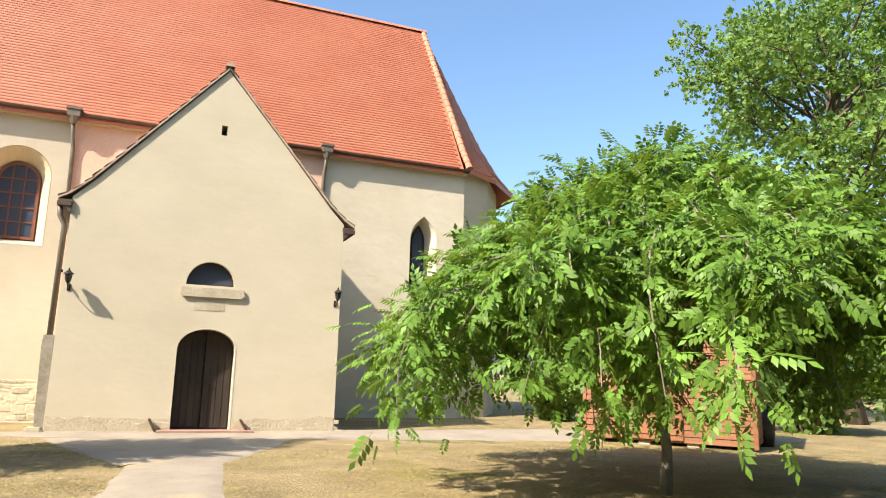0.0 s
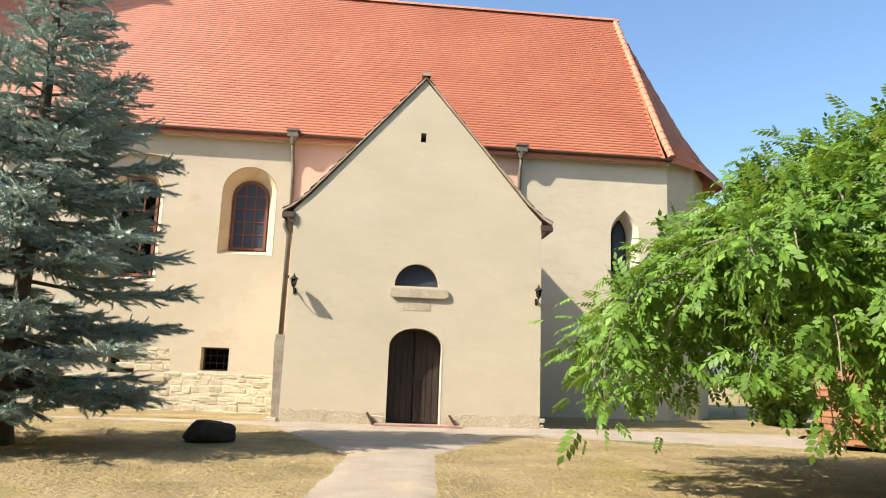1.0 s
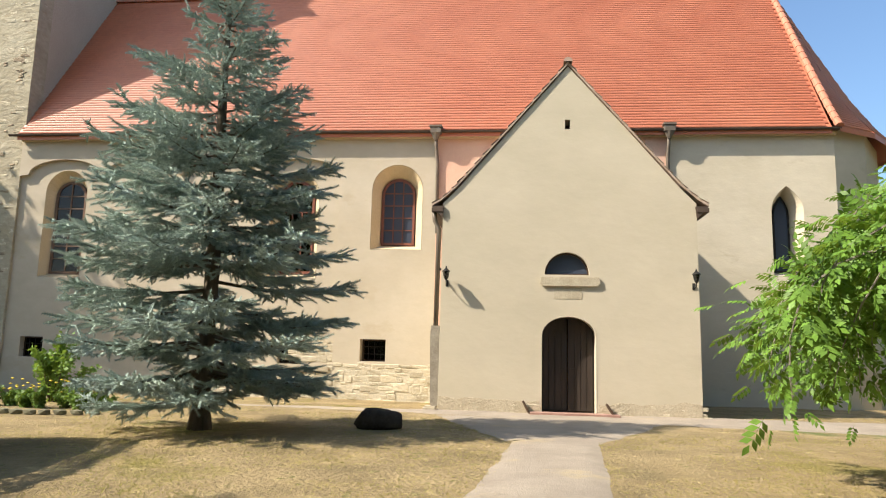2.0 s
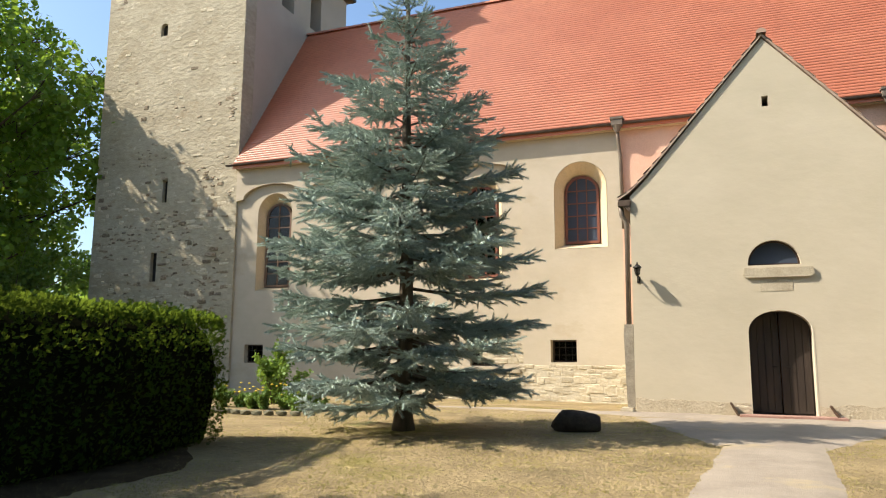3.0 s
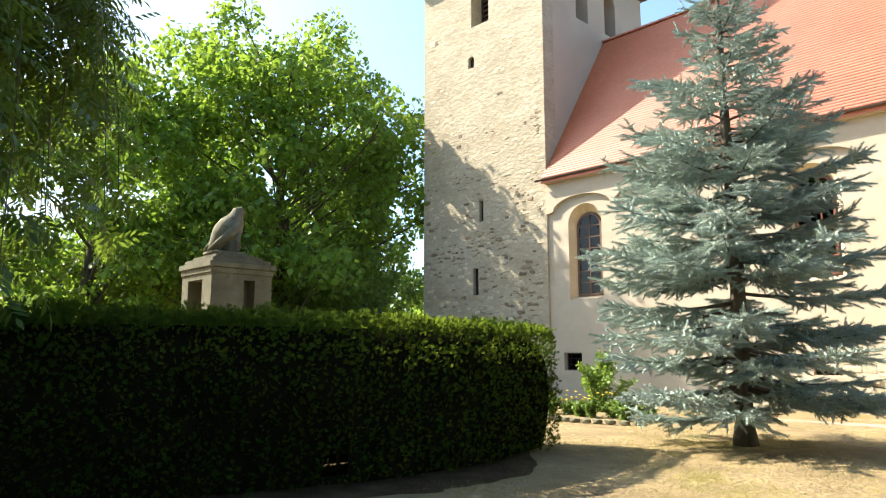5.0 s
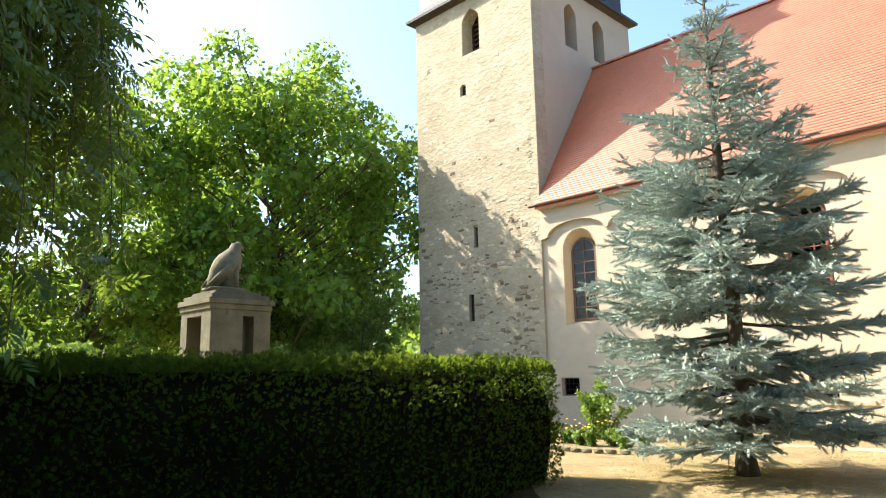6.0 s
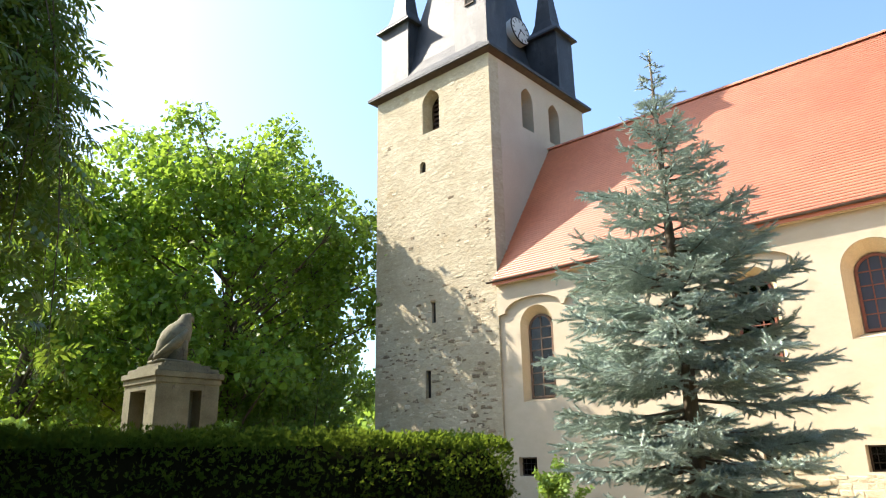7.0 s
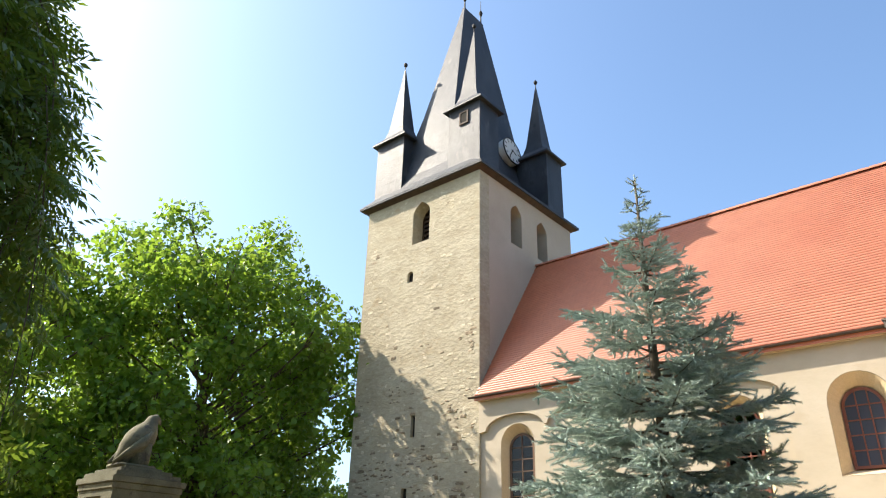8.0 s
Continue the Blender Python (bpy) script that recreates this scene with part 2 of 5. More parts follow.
def arch(cx, w, z0, z1, rise=None, n=14):
    """An upright opening with an arched head, as a loop of (u, v)."""
    r = w / 2
    rise = r if rise is None else rise
    loop = [(cx - r, z0), (cx + r, z0)]
    for k in range(n + 1):
        a = math.pi * k / n
        loop.append((cx + r * math.cos(a), z1 - rise + rise * math.sin(a)))
    return loop


def pointed(cx, w, z0, z1, rise, n=8):
    r = w / 2
    loop = [(cx - r, z0), (cx + r, z0)]
    for k in range(n + 1):
        s = k / n
        loop.append((cx + r * (1 - s ** 1.8), z1 - rise + rise * s ** 0.85))
    for k in range(n - 1, -1, -1):
        s = k / n
        loop.append((cx - r * (1 - s ** 1.8), z1 - rise + rise * s ** 0.85))
    return loop


def rect(u0, u1, v0, v1):
    return [(u0, v0), (u1, v0), (u1, v1), (u0, v1)]


def wall_bm(front, back, place, w0, w1):
    """A wall between depths w0 and w1: loops in front and behind (the outline first, then openings); place(u, v, w) gives the point."""
    bm = bmesh.new()
    rings = []
    for loops, w in ((front, w0), (back, w1)):
        flat = [Vector((u, v, 0)) for lp in loops for u, v in lp]
        vs = [bm.verts.new(place(p.x, p.y, w)) for p in flat]
        for tri in geometry.tessellate_polygon([[Vector((u, v, 0)) for u, v in lp] for lp in loops]):
            try:
                bm.faces.new([vs[i] for i in tri])
            except ValueError:
                pass
        rings.append(vs)
    i = 0
    for lp in front:
        n = len(lp)
        for k in range(n):
            a, z = i + k, i + (k + 1) % n
            try:
                bm.faces.new((rings[0][a], rings[0][z], rings[1][z], rings[1][a]))
            except ValueError:
                pass
        i += n
    return bm


def south(u, v, w):
    return (u, w, v)


def east(u, v, w):
    return (w, u, v)


def ring_bm(outer, inner, place, w0, w1):
    return wall_bm([outer, inner], [outer, inner], place, w0, w1)


def scatter(name, tv, tf, mats, mat, parent=None, label="", kind=""):
    """One mesh of many small pieces: the template (verts, faces of equal size) under each matrix."""
    tv, tf, mats = np.asarray(tv, float), np.asarray(tf, int), np.asarray(mats, float)
    n, nv, nf, k = len(mats), len(tv), len(tf), tf.shape[1]
    h = np.c_[tv, np.ones(nv)]
    v = np.einsum("nij,vj->nvi", mats, h)[:, :, :3].reshape(-1, 3)
    f = (tf[None] + (np.arange(n) * nv)[:, None, None]).reshape(-1)
    me = bpy.data.meshes.new(name)
    me.vertices.add(n * nv)
    me.vertices.foreach_set("co", v.ravel())
    me.loops.add(n * nf * k)
    me.loops.foreach_set("vertex_index", f.astype(np.int32))
    me.polygons.add(n * nf)
    me.polygons.foreach_set("loop_start", np.arange(n * nf, dtype=np.int32) * k)
    me.materials.append(mat)
    me.update(calc_edges=True)
    ob = new(name, me)
    if parent:
        attach(ob, parent)
    return tagged(ob, label, kind=kind)


def frames(pos, way, up, scale):
    """Matrices (n, 4, 4) whose x axis follows way, z leans to up, at pos."""
    pos, way, up = (np.asarray(a, float) for a in (pos, way, up))
    x = way / (np.linalg.norm(way, axis=1, keepdims=True) + 1e-9)
    y = np.cross(up, x)
    y /= np.linalg.norm(y, axis=1, keepdims=True) + 1e-9
    z = np.cross(x, y)
    s = np.asarray(scale, float).reshape(-1, 1)
    m = np.zeros((len(pos), 4, 4))
    m[:, :3, 0], m[:, :3, 1], m[:, :3, 2], m[:, :3, 3], m[:, 3, 3] = x * s, y * s, z * s, pos, 1
    return m

# ---- ground ----
def step(a, b, v):
    s = min(1.0, max(0.0, (v - a) / (b - a)))
    return s * s * (3 - 2 * s)


def ground_z(x, y):
    """The lawn: nearly level, falling a little to the nave wall, with small unevenness."""
    z = -0.17 * step(15.5, 20.5, y) * (1 - step(-2.5, -0.8, x))
    near = 1 - step(20, 45, math.hypot(x, y - 8))
    return z + near * (0.05 * noise.noise(Vector((x * 0.25, y * 0.25, 3.0))) + 0.02 * noise.noise(Vector((x * 1.3, y * 1.3, 7.0)))) - 0.02


def spread(lo, hi, fine_lo, fine_hi, fine):
    inner = np.arange(fine_lo, fine_hi + fine / 2, fine)
    far_lo = fine_lo - np.geomspace(1.0, fine_lo - lo, 14)[::-1]
    far_hi = fine_hi + np.geomspace(1.0, hi - fine_hi, 14)
    return [float(v) for v in (*far_lo, *inner, *far_hi)]


gx, gy = spread(-900, 900, -16, 16, 0.25), spread(-900, 900, -3, 23, 0.25)
gv = [(x, y, ground_z(x, y)) for y in gy for x in gx]
gf = [(j * len(gx) + i, j * len(gx) + i + 1, (j + 1) * len(gx) + i + 1, (j + 1) * len(gx) + i) for j in range(len(gy) - 1) for i in range(len(gx) - 1)]
ground = solid("ground", gv, gf, LAWN, smooth=True)
tagged(ground, "sun-dried straw-coloured lawn with bare and green patches", "lawn", kind="structure")


def strip(name, left, right, rows_n, lift, mat, label):
    """A path: a ragged-edged sheet laid on the ground between two lines."""
    vs, fs = [], []
    cols = 9
    for j in range(rows_n + 1):
        t = j / rows_n
        a = Vector(left[0]).lerp(Vector(left[1]), t)
        z = Vector(right[0]).lerp(Vector(right[1]), t)
        wob = 0.09 * noise.noise(Vector((t * 11, 1.7, 0))) + 0.025 * noise.noise(Vector((t * 60, 4.7, 0)))
        wob2 = 0.09 * noise.noise(Vector((t * 10, 9.7, 0))) + 0.025 * noise.noise(Vector((t * 57, 2.7, 0)))
        for i in range(cols):
            s = i / (cols - 1)
            p = a.lerp(z, s) + (z - a).normalized() * (wob * (1 - s) + wob2 * s)
            edge = 0.03 if i in (0, cols - 1) else 0
            vs.append((p.x, p.y, ground_z(p.x, p.y) + lift - edge))
    for j in range(rows_n):
        for i in range(cols - 1):
            fs.append((j * cols + i, j * cols + i + 1, (j + 1) * cols + i + 1, (j + 1) * cols + i))
    return tagged(solid(name, vs, fs, mat, smooth=True), label, "path", kind="structure")


strip("footpath", ((-0.65, 0.5), (0.36, 12.9)), ((0.75, 0.5), (1.72, 12.9)), 70, 0.025, GRAVEL, "pale gravel footpath leading to the porch door")
strip("path_mouth", ((0.10, 11.2), (-1.5, 15.3)), ((1.62, 11.2), (3.4, 15.0)), 24, 0.023, GRAVEL, "trodden gravel where the footpath widens before the porch")
strip("forecourt_path", ((-6.6, 16.55), (16.0, 17.2)), ((-6.6, 16.3), (16.0, 13.0)), 90, 0.020, GRAVEL, "pale trodden gravel strip along the porch wall")

# ---- church ----
church = thing("church", (-3, 25, 0), "old village church with plastered walls, red tiled roof and slate spire", "church")
XW, XE = -16.5, 9.75           # nave from the tower to the choir's corner
YS, YN_ = 21.5, 30.3           # south and north walls
EAVE, RIDGE, YR = 8.3, 15.5, 25.9

WINDOWS = {"w0": (-14.82, 1.48, 3.48, 7.10, -14.83, 1.12, 3.60, 6.80), "w1": (-6.88, 1.62, 3.55, 7.05, -6.88, 1.16, 3.70, 6.82), "w2": (-3.50, 1.64, 4.47, 7.22, -3.53, 1.10, 4.66, 6.88)}
CELLAR = {"c0": (-15.91, -15.11, 0.85, 1.51), "c1": (-7.17, -6.41, 0.85, 1.49), "c2": (-4.51, -3.71, 0.99, 1.67)}


def outer_arch(k):
    c, w, a, z = WINDOWS[k][:4]
    return arch(c, w, a, z)


def inner_arch(k):
    c, w, a, z = WINDOWS[k][4:]
    return arch(c, w, a, z)


outline = rect(XW, -2.25, -0.5, EAVE - 0.05)
f = [outline] + [outer_arch(k) for k in WINDOWS] + [rect(*CELLAR[k]) for k in CELLAR]
b = [outline] + [inner_arch(k) for k in WINDOWS] + [rect(*CELLAR[k]) for k in CELLAR]
nave_wall = part("nave_wall", wall_bm(f, b, south, YS, YS + 0.42), NAVE_PLASTER, church, "ochre plastered nave wall with arched recesses")

# raised wall face with the wavy lower edge of a blind arcade
scallop = [(XW, 6.88)]
for c in (-14.88, -12.15, -9.45, -6.75):
    for k in range(11):
        a = math.pi * (1 - k / 10)
        scallop.append((c + 1.30 * math.cos(a), 6.93 + 0.52 * math.sin(a)))
top_edge = scallop + [(-5.37, 6.93), (-5.37, -0.5), (-2.25, -0.5), (-2.25, EAVE - 0.07), (XW, EAVE - 0.07)]
f = [top_edge, outer_arch("w2"), rect(*CELLAR["c2"])]
part("wall_relief", wall_bm(f, f, south, YS - 0.14, YS - 0.002), NAVE_PLASTER, church, "raised ochre plaster field with scalloped lower edge")
outline = rect(-2.25, 4.9, -0.5, EAVE - 0.05)
part("nave_wall", wall_bm([outline], [outline], south, YS - 0.14, YS + 0.42), PINK_PLASTER, church, "pinkish fresh plaster above the porch roof")
outline = rect(4.9, XE, -0.5, EAVE - 0.05)
lancet_o, lancet_i = pointed(8.32, 0.92, 3.80, 6.52, 0.75), pointed(8.28, 0.46, 3.95, 6.30, 0.6)
part("choir_wall", wall_bm([outline, lancet_o], [outline, lancet_i], south, YS - 0.14, YS + 0.42), CHOIR_PLASTER, church, "pale plastered choir wall")
part("choir_plinth", box_bm(4.5, XE - 0.05, YS - 0.20, YS - 0.142, -0.4, 0.95, 0.02), CHOIR_PLASTER, church)
APSE = [(XE, 21.362), (10.85, 21.85), (12.2, 23.9), (12.2, 27.9), (10.85, 29.95), (XE, YN_)]
for (x0, y0), (x1, y1) in zip(APSE, APSE[1:]):
    d = Vector((x1 - x0, y1 - y0, 0))
    nrm = Vector((d.y, -d.x, 0)).normalized()
    vs = [Vector((x0, y0, z)) - nrm * o for o in (0, 0.5) for z in (-0.5, EAVE)] + [Vector((x1, y1, z)) - nrm * o for o in (0, 0.5) for z in (-0.5, EAVE)]
    q = bmesh.new()
    bmesh.ops.convex_hull(q, input=[q.verts.new(v) for v in vs])
    part("apse_wall", q, CHOIR_PLASTER, church)
part("north_wall", box_bm(XW, XE, YN_ - 0.5, YN_, -0.5, EAVE), CHOIR_PLASTER, church)
part("west_wall", box_bm(XW, XW + 0.5, YS + 0.43, YN_ - 0.5, -0.5, EAVE), CHOIR_PLASTER, church)
part("nave_floor", box_bm(XW, XE + 1, YS + 0.3, YN_, -0.5, -0.3), STONE, church)

# painted reveals: a lining set just inside each splayed opening
for k in WINDOWS:
    o, i = outer_arch(k), inner_arch(k)
    wf = YS - 0.142 if k == "w2" else YS - 0.002
    o2 = [((u - WINDOWS[k][0]) * 0.985 + WINDOWS[k][0], v + (0.012 if v < WINDOWS[k][2] + 0.01 else -0.012)) for u, v in o]
    i2 = [((u - WINDOWS[k][4]) * 0.985 + WINDOWS[k][4], v + (0.012 if v < WINDOWS[k][6] + 0.01 else -0.012)) for u, v in i]
    vs = [(u, wf, v) for u, v in o2] + [(u, YS + 0.40, v) for u, v in i2]
    n = len(o2)
    solid("window_reveal", vs, [(j, (j + 1) % n, n + (j + 1) % n, n + j) for j in range(n)], REVEAL, church, "yellow limewashed window splay")


def church_window(k, cols, rows):
    c, w, z0, z1 = WINDOWS[k][4:]
    wood = BROWN_FRAME if k == "w0" else RED_FRAME
    win = solid("window", [(c - .01, YS + .36, z0), (c + .01, YS + .36, z0), (c, YS + .38, z0 + .02)], [(0, 1, 2)], wood, church, "arched church window with red-brown frame")
    o, i = arch(c, w - 0.02, z0 + 0.02, z1 - 0.02), arch(c, w - 0.18, z0 + 0.10, z1 - 0.10)
    part("window_frame", ring_bm(o, i, south, YS + 0.30, YS + 0.39), wood, win)
    r = (w - 0.18) / 2
    for j in range(1, cols):
        x = c - r + 2 * r * j / cols
        top = z1 - 0.10 - r + math.sqrt(max(0, r * r - (x - c) ** 2))
        bar = 0.017 if k == "w2" else 0.019
        part("glazing_bar", box_bm(x - bar, x + bar, YS + 0.305, YS + 0.36, z0 + 0.1, top), wood, win)
    for j in range(1, rows):
        z = z0 + 0.1 + (z1 - z0 - 0.2) * j / rows
        h = r if z < z1 - 0.1 - r else math.sqrt(max(0, r * r - (z - (z1 - 0.1 - r)) ** 2))
        part("glazing_bar", box_bm(c - h, c + h, YS + 0.308, YS + 0.357, z - (0.017 if k == "w2" else 0.019), z + (0.017 if k == "w2" else 0.019)), wood, win)
    lp = arch(c, w - 0.17, z0 + 0.105, z1 - 0.105)
    pane = part("pane", wall_bm([lp], [lp], south, YS + 0.335, YS + 0.341), LEADED if k == "w2" else GLASS, win, "dark reflecting window glass")
    return win


church_window("w0", 2, 7)
church_window("w1", 3, 6)
church_window("w2", 3, 5)
lp = pointed(8.28, 0.46, 3.95, 6.30, 0.6)
lw = part("window", ring_bm(lp, pointed(8.28, 0.38, 4.0, 6.22, 0.55), south, YS + 0.30, YS + 0.40), IRON, church, "narrow pointed choir window with leaded glass")
part("pane", wall_bm([lp], [lp], south, YS + 0.34, YS + 0.346), LEADED, lw)
for k in CELLAR:
    u0, u1, v0, v1 = CELLAR[k]
    cw = part("cellar_window", ring_bm(rect(u0, u1, v0, v1), rect(u0 + 0.05, u1 - 0.05, v0 + 0.05, v1 - 0.05), south, YS + 0.22, YS + 0.28), DARK_WOOD, church, "small barred cellar window")
    for j in range(1, 4):
        x = u0 + (u1 - u0) * j / 4
        part("bar", tube_bm([(x, YS + 0.2, v0), (x, YS + 0.2, v1)], 0.012, 6), IRON, cw)
    for j in range(1, 3):
        z = v0 + (v1 - v0) * j / 3
        part("bar", tube_bm([(u0, YS + 0.185, z), (u1, YS + 0.185, z)], 0.012, 6), IRON, cw)
    part("pane", box_bm(u0 + 0.04, u1 - 0.04, YS + 0.25, YS + 0.256, v0 + 0.04, v1 - 0.04), GLASS, cw)

# main roof
PROFILE = [(21.13, 8.27), (21.70, 9.10), (YR, RIDGE)]


def roof_yz(s):
    """Point on the roof's south profile s metres up the slope from the eave."""
    for (y0, z0), (y1, z1) in zip(PROFILE, PROFILE[1:]):
        d = math.hypot(y1 - y0, z1 - z0)
        if s <= d or (y1, z1) == PROFILE[-1]:
            return y0 + (y1 - y0) * s / d, z0 + (z1 - z0) * s / d, (y1 - y0) / d, (z1 - z0) / d
        s -= d


SLOPE = sum(math.hypot(b_[0] - a_[0], b_[1] - a_[1]) for a_, b_ in zip(PROFILE, PROFILE[1:]))
RE = (9.62, YR, RIDGE)
T = 0.14
vs = []
for x0, x1 in ((XW - 0.05, XE),):
    sec = PROFILE + [(2 * YR - y, z) for y, z in PROFILE[-2::-1]]
    for x in (x0, RE[0]):
        vs += [(x, y, z) for y, z in sec] + [(x, y, z - T * 1.4) for y, z in sec]
n = len(PROFILE) * 2 - 1
fs = []
for k in range(n - 1):
    fs += [(k, k + 1, 2 * n + k + 1, 2 * n + k), (n + k, n + k + 1, 3 * n + k + 1, 3 * n + k)]
fs += [(0, n, 3 * n, 2 * n), (n - 1, 2 * n - 1, 4 * n - 1, 3 * n - 1)]
fs += [tuple(list(range(n)) + list(range(2 * n - 1, n - 1, -1)))]
nave_roof = solid("nave_roof", vs, fs, TILE, church, "steep red plain-tile roof")
# hipped end over the apse, flared at the eaves
EAVES = [(XE + 0.05, 21.02), (11.15, 21.80), (12.9, 23.7), (12.9, 28.1), (11.15, 29.95), (XE + 0.05, 30.78)]
HIP_LEVELS = ((8.27, 0.0, 0.0), (9.02, 0.115, 0.16), (10.3, 0.285, 0.36), (12.4, 0.572, 0.62))
vs, fs = [RE], []
for k, (x, y) in enumerate(EAVES):
    vs.append((x, y, 8.10))
    for z, straight, hollow in HIP_LEVELS:
        q = Vector((x, y, 0)).lerp(Vector((RE[0], RE[1], 0)), straight if k in (0, 5) else hollow)
        vs.append((q.x, q.y, z))
for k in range(5):
    a, c = 1 + 5 * k, 6 + 5 * k
    fs += [(a + j, c + j, c + j + 1, a + j + 1) for j in range(4)] + [(a + 4, c + 4, 0)]
vs_hip = list(vs)
solid("hip_roof", vs, fs, TILE, church, "red tiled hipped roof over the apse")

# plain tiles on the south slope, in courses
rng = np.random.default_rng(5)
TW, GAUGE = 0.178, 0.138
tv = [(-0.0885, 0.25, 0.0), (0.0885, 0.25, 0.0), (0.0885, 0.021, 0.025), (0.05, 0.018, 0.025), (0.0, 0.017, 0.025), (-0.05, 0.018, 0.025), (-0.0885, 0.021, 0.025),
      (0.0885, 0.021, 0.0), (0.05, 0.018, 0.0), (0.0, 0.017, 0.0), (-0.05, 0.018, 0.0), (-0.0885, 0.021, 0.0)]
tf = [(0, 6, 2), (0, 2, 1), (6, 5, 2), (5, 3, 2), (5, 4, 3), (2, 3, 8), (2, 8, 7), (3, 4, 9), (3, 9, 8), (4, 5, 10), (4, 10, 9), (5, 6, 11), (5, 11, 10)]
mats = []
for j in range(int(SLOPE / GAUGE)):
    y, z, dy, dz = roof_yz(j * GAUGE)
    for i in range(int((RE[0] - XW) / TW)):
        x = XW + 0.06 + (i + 0.5 * (j % 2)) * TW
        if x > RE[0] - 0.02:
            continue
        jit = rng.normal(0, 1, 3)
        mats.append([[1, 0, 0, x], [0, dy, -dz, y - dz * 0.002 + 0.0012 * jit[1] * dy], [0, dz, dy, z + 0.004 + 0.0012 * jit[2]], [0, 0, 0, 1]])
for k in range(2):
    for j in range(4):
        p = [Vector(vs_hip[i]) for i in ((2 + 5 * k + j, 7 + 5 * k + j, 8 + 5 * k + j, 3 + 5 * k + j) if j < 3 else (5 + 5 * k, 10 + 5 * k, 0, 0))]
        tall = ((p[2] + p[3]) / 2 - (p[0] + p[1]) / 2).length
        rows_h = max(1, round(tall / GAUGE))
        for i in range(rows_h):
            lo, hi = p[0].lerp(p[3], i / rows_h), p[1].lerp(p[2], i / rows_h)
            along_ = (hi - lo).normalized()
            upward = (p[3] + p[2] - p[0] - p[1]).normalized()
            upward = (upward - along_ * upward.dot(along_)).normalized()
            out = along_.cross(upward)
            for u in range(int((hi - lo).length / TW)):
                c = lo + along_ * (u + 0.5 + 0.25 * (i % 2)) * TW + out * 0.004
                mats.append([[along_.x, upward.x, out.x, c.x], [along_.y, upward.y, out.y, c.y], [along_.z, upward.z, out.z, c.z], [0, 0, 0, 1]])
scatter("roof_tile", tv, tf, mats, TILE, nave_roof, "courses of red plain clay tiles", kind="stuff")


def capping(name, a, z, count, r, mat, parent):
    """Half-round ridge or hip tiles laid end to end from a to z."""
    a, z = Vector(a), Vector(z)
    d = (z - a) / count
    way = d.normalized()
    side = way.cross(Vector((0, 0, 1))).normalized()
    up = side.cross(way)
    vs_, fs_ = [], []
    for end, rr in ((0.0, r * 1.08), (1.12, r * 0.94)):
        for k in range(7):
            t = math.pi * k / 6
            vs_.append(d * end + side * rr * math.cos(t) + up * (rr * math.sin(t) - 0.03))
    fs_ = [(k, k + 1, 8 + k, 7 + k) for k in range(6)] + [tuple(range(7)), tuple(range(13, 6, -1))]
    me = mesh_from(name, vs_, fs_, mat)
    for k in range(count):
        ob = attach(new(name, me), parent)
        ob.matrix_basis = Matrix.Translation(a + d * k)


capping("ridge_tile", (XW, YR, RIDGE + 0.02), (RE[0] + 0.1, YR, RIDGE + 0.02), 66, 0.13, RIDGE_TILE, nave_roof)
hipmid = Vector((EAVES[0][0], EAVES[0][1], 8.27)).lerp(Vector(RE), 0.115)
hipmid.z = 9.02
capping("hip_tile", (EAVES[0][0], EAVES[0][1], 8.29), hipmid + Vector((0, 0, 0.02)), 3, 0.12, RIDGE_TILE, nave_roof)
capping("hip_tile", hipmid + Vector((0, 0, 0.02)), Vector(RE) + Vector((0, 0, 0.03)), 21, 0.12, RIDGE_TILE, nave_roof)
# eave cornice, boards and gutter
part("cornice", box_bm(XW, XE + 0.05, YS - 0.28, YS - 0.142, EAVE - 0.24, EAVE - 0.10, 0.03), REVEAL, church, "yellow painted eaves cornice")
part("eave_board", box_bm(XW + 0.0, XE + 0.1, 21.15, YS - 0.142, EAVE - 0.098, EAVE - 0.03), EAVE_WOOD, church)
gp = [(0.065 * math.cos(a), 0.065 * math.sin(a)) for a in (math.pi + math.pi * k / 6 for k in range(7))]
vs = [(x, 21.08 + u, 8.24 + v) for x in (XW - 0.3, XE + 0.1) for u, v in gp] + [(x, 21.08 + 0.9 * u, 8.245 + 0.9 * v) for x in (XW - 0.3, XE + 0.1) for u, v in gp]
solid("gutter", vs, [(k, k + 1, 8 + k, 7 + k) for k in range(6)] + [(14 + k, 15 + k, 22 + k, 21 + k) for k in range(6)] + [(0, 14, 21, 7), (6, 20, 27, 13)], EAVE_WOOD, church, "dark brown eaves gutter")


def downpipe(points, r, hopper, label):
    pipe = part("downpipe", tube_bm(points, r, 10), COPPER, church, label, True)
    if hopper:
        x, y, z = hopper
        bm = box_bm(x - 0.17, x + 0.17, y - 0.13, y + 0.13, z - 0.02, z + 0.20, 0.015)
        box_bm(x - 0.20, x + 0.20, y - 0.155, y + 0.155, z + 0.17, z + 0.24, 0.01, bm)
        lathe_bm([(0.06, -0.22), (0.16, 0.0)], (x, y, z), 8, bm)
        part("hopper", bm, COPPER, pipe, "box-shaped rainwater hopper")
    return pipe


downpipe([(-2.28, 21.10, 8.05), (-2.28, 21.24, 7.7), (-2.24, 21.30, 7.3), (-2.20, 21.30, 5.0)], 0.055, (-2.28, 21.08, 8.16), "copper downpipe ending above the porch roof")
downpipe([(4.88, 21.10, 8.05), (4.88, 21.25, 7.7), (4.86, 21.30, 7.4), (4.86, 21.30, 5.6)], 0.055, (4.88, 21.08, 8.16), "copper downpipe ending above the porch roof")

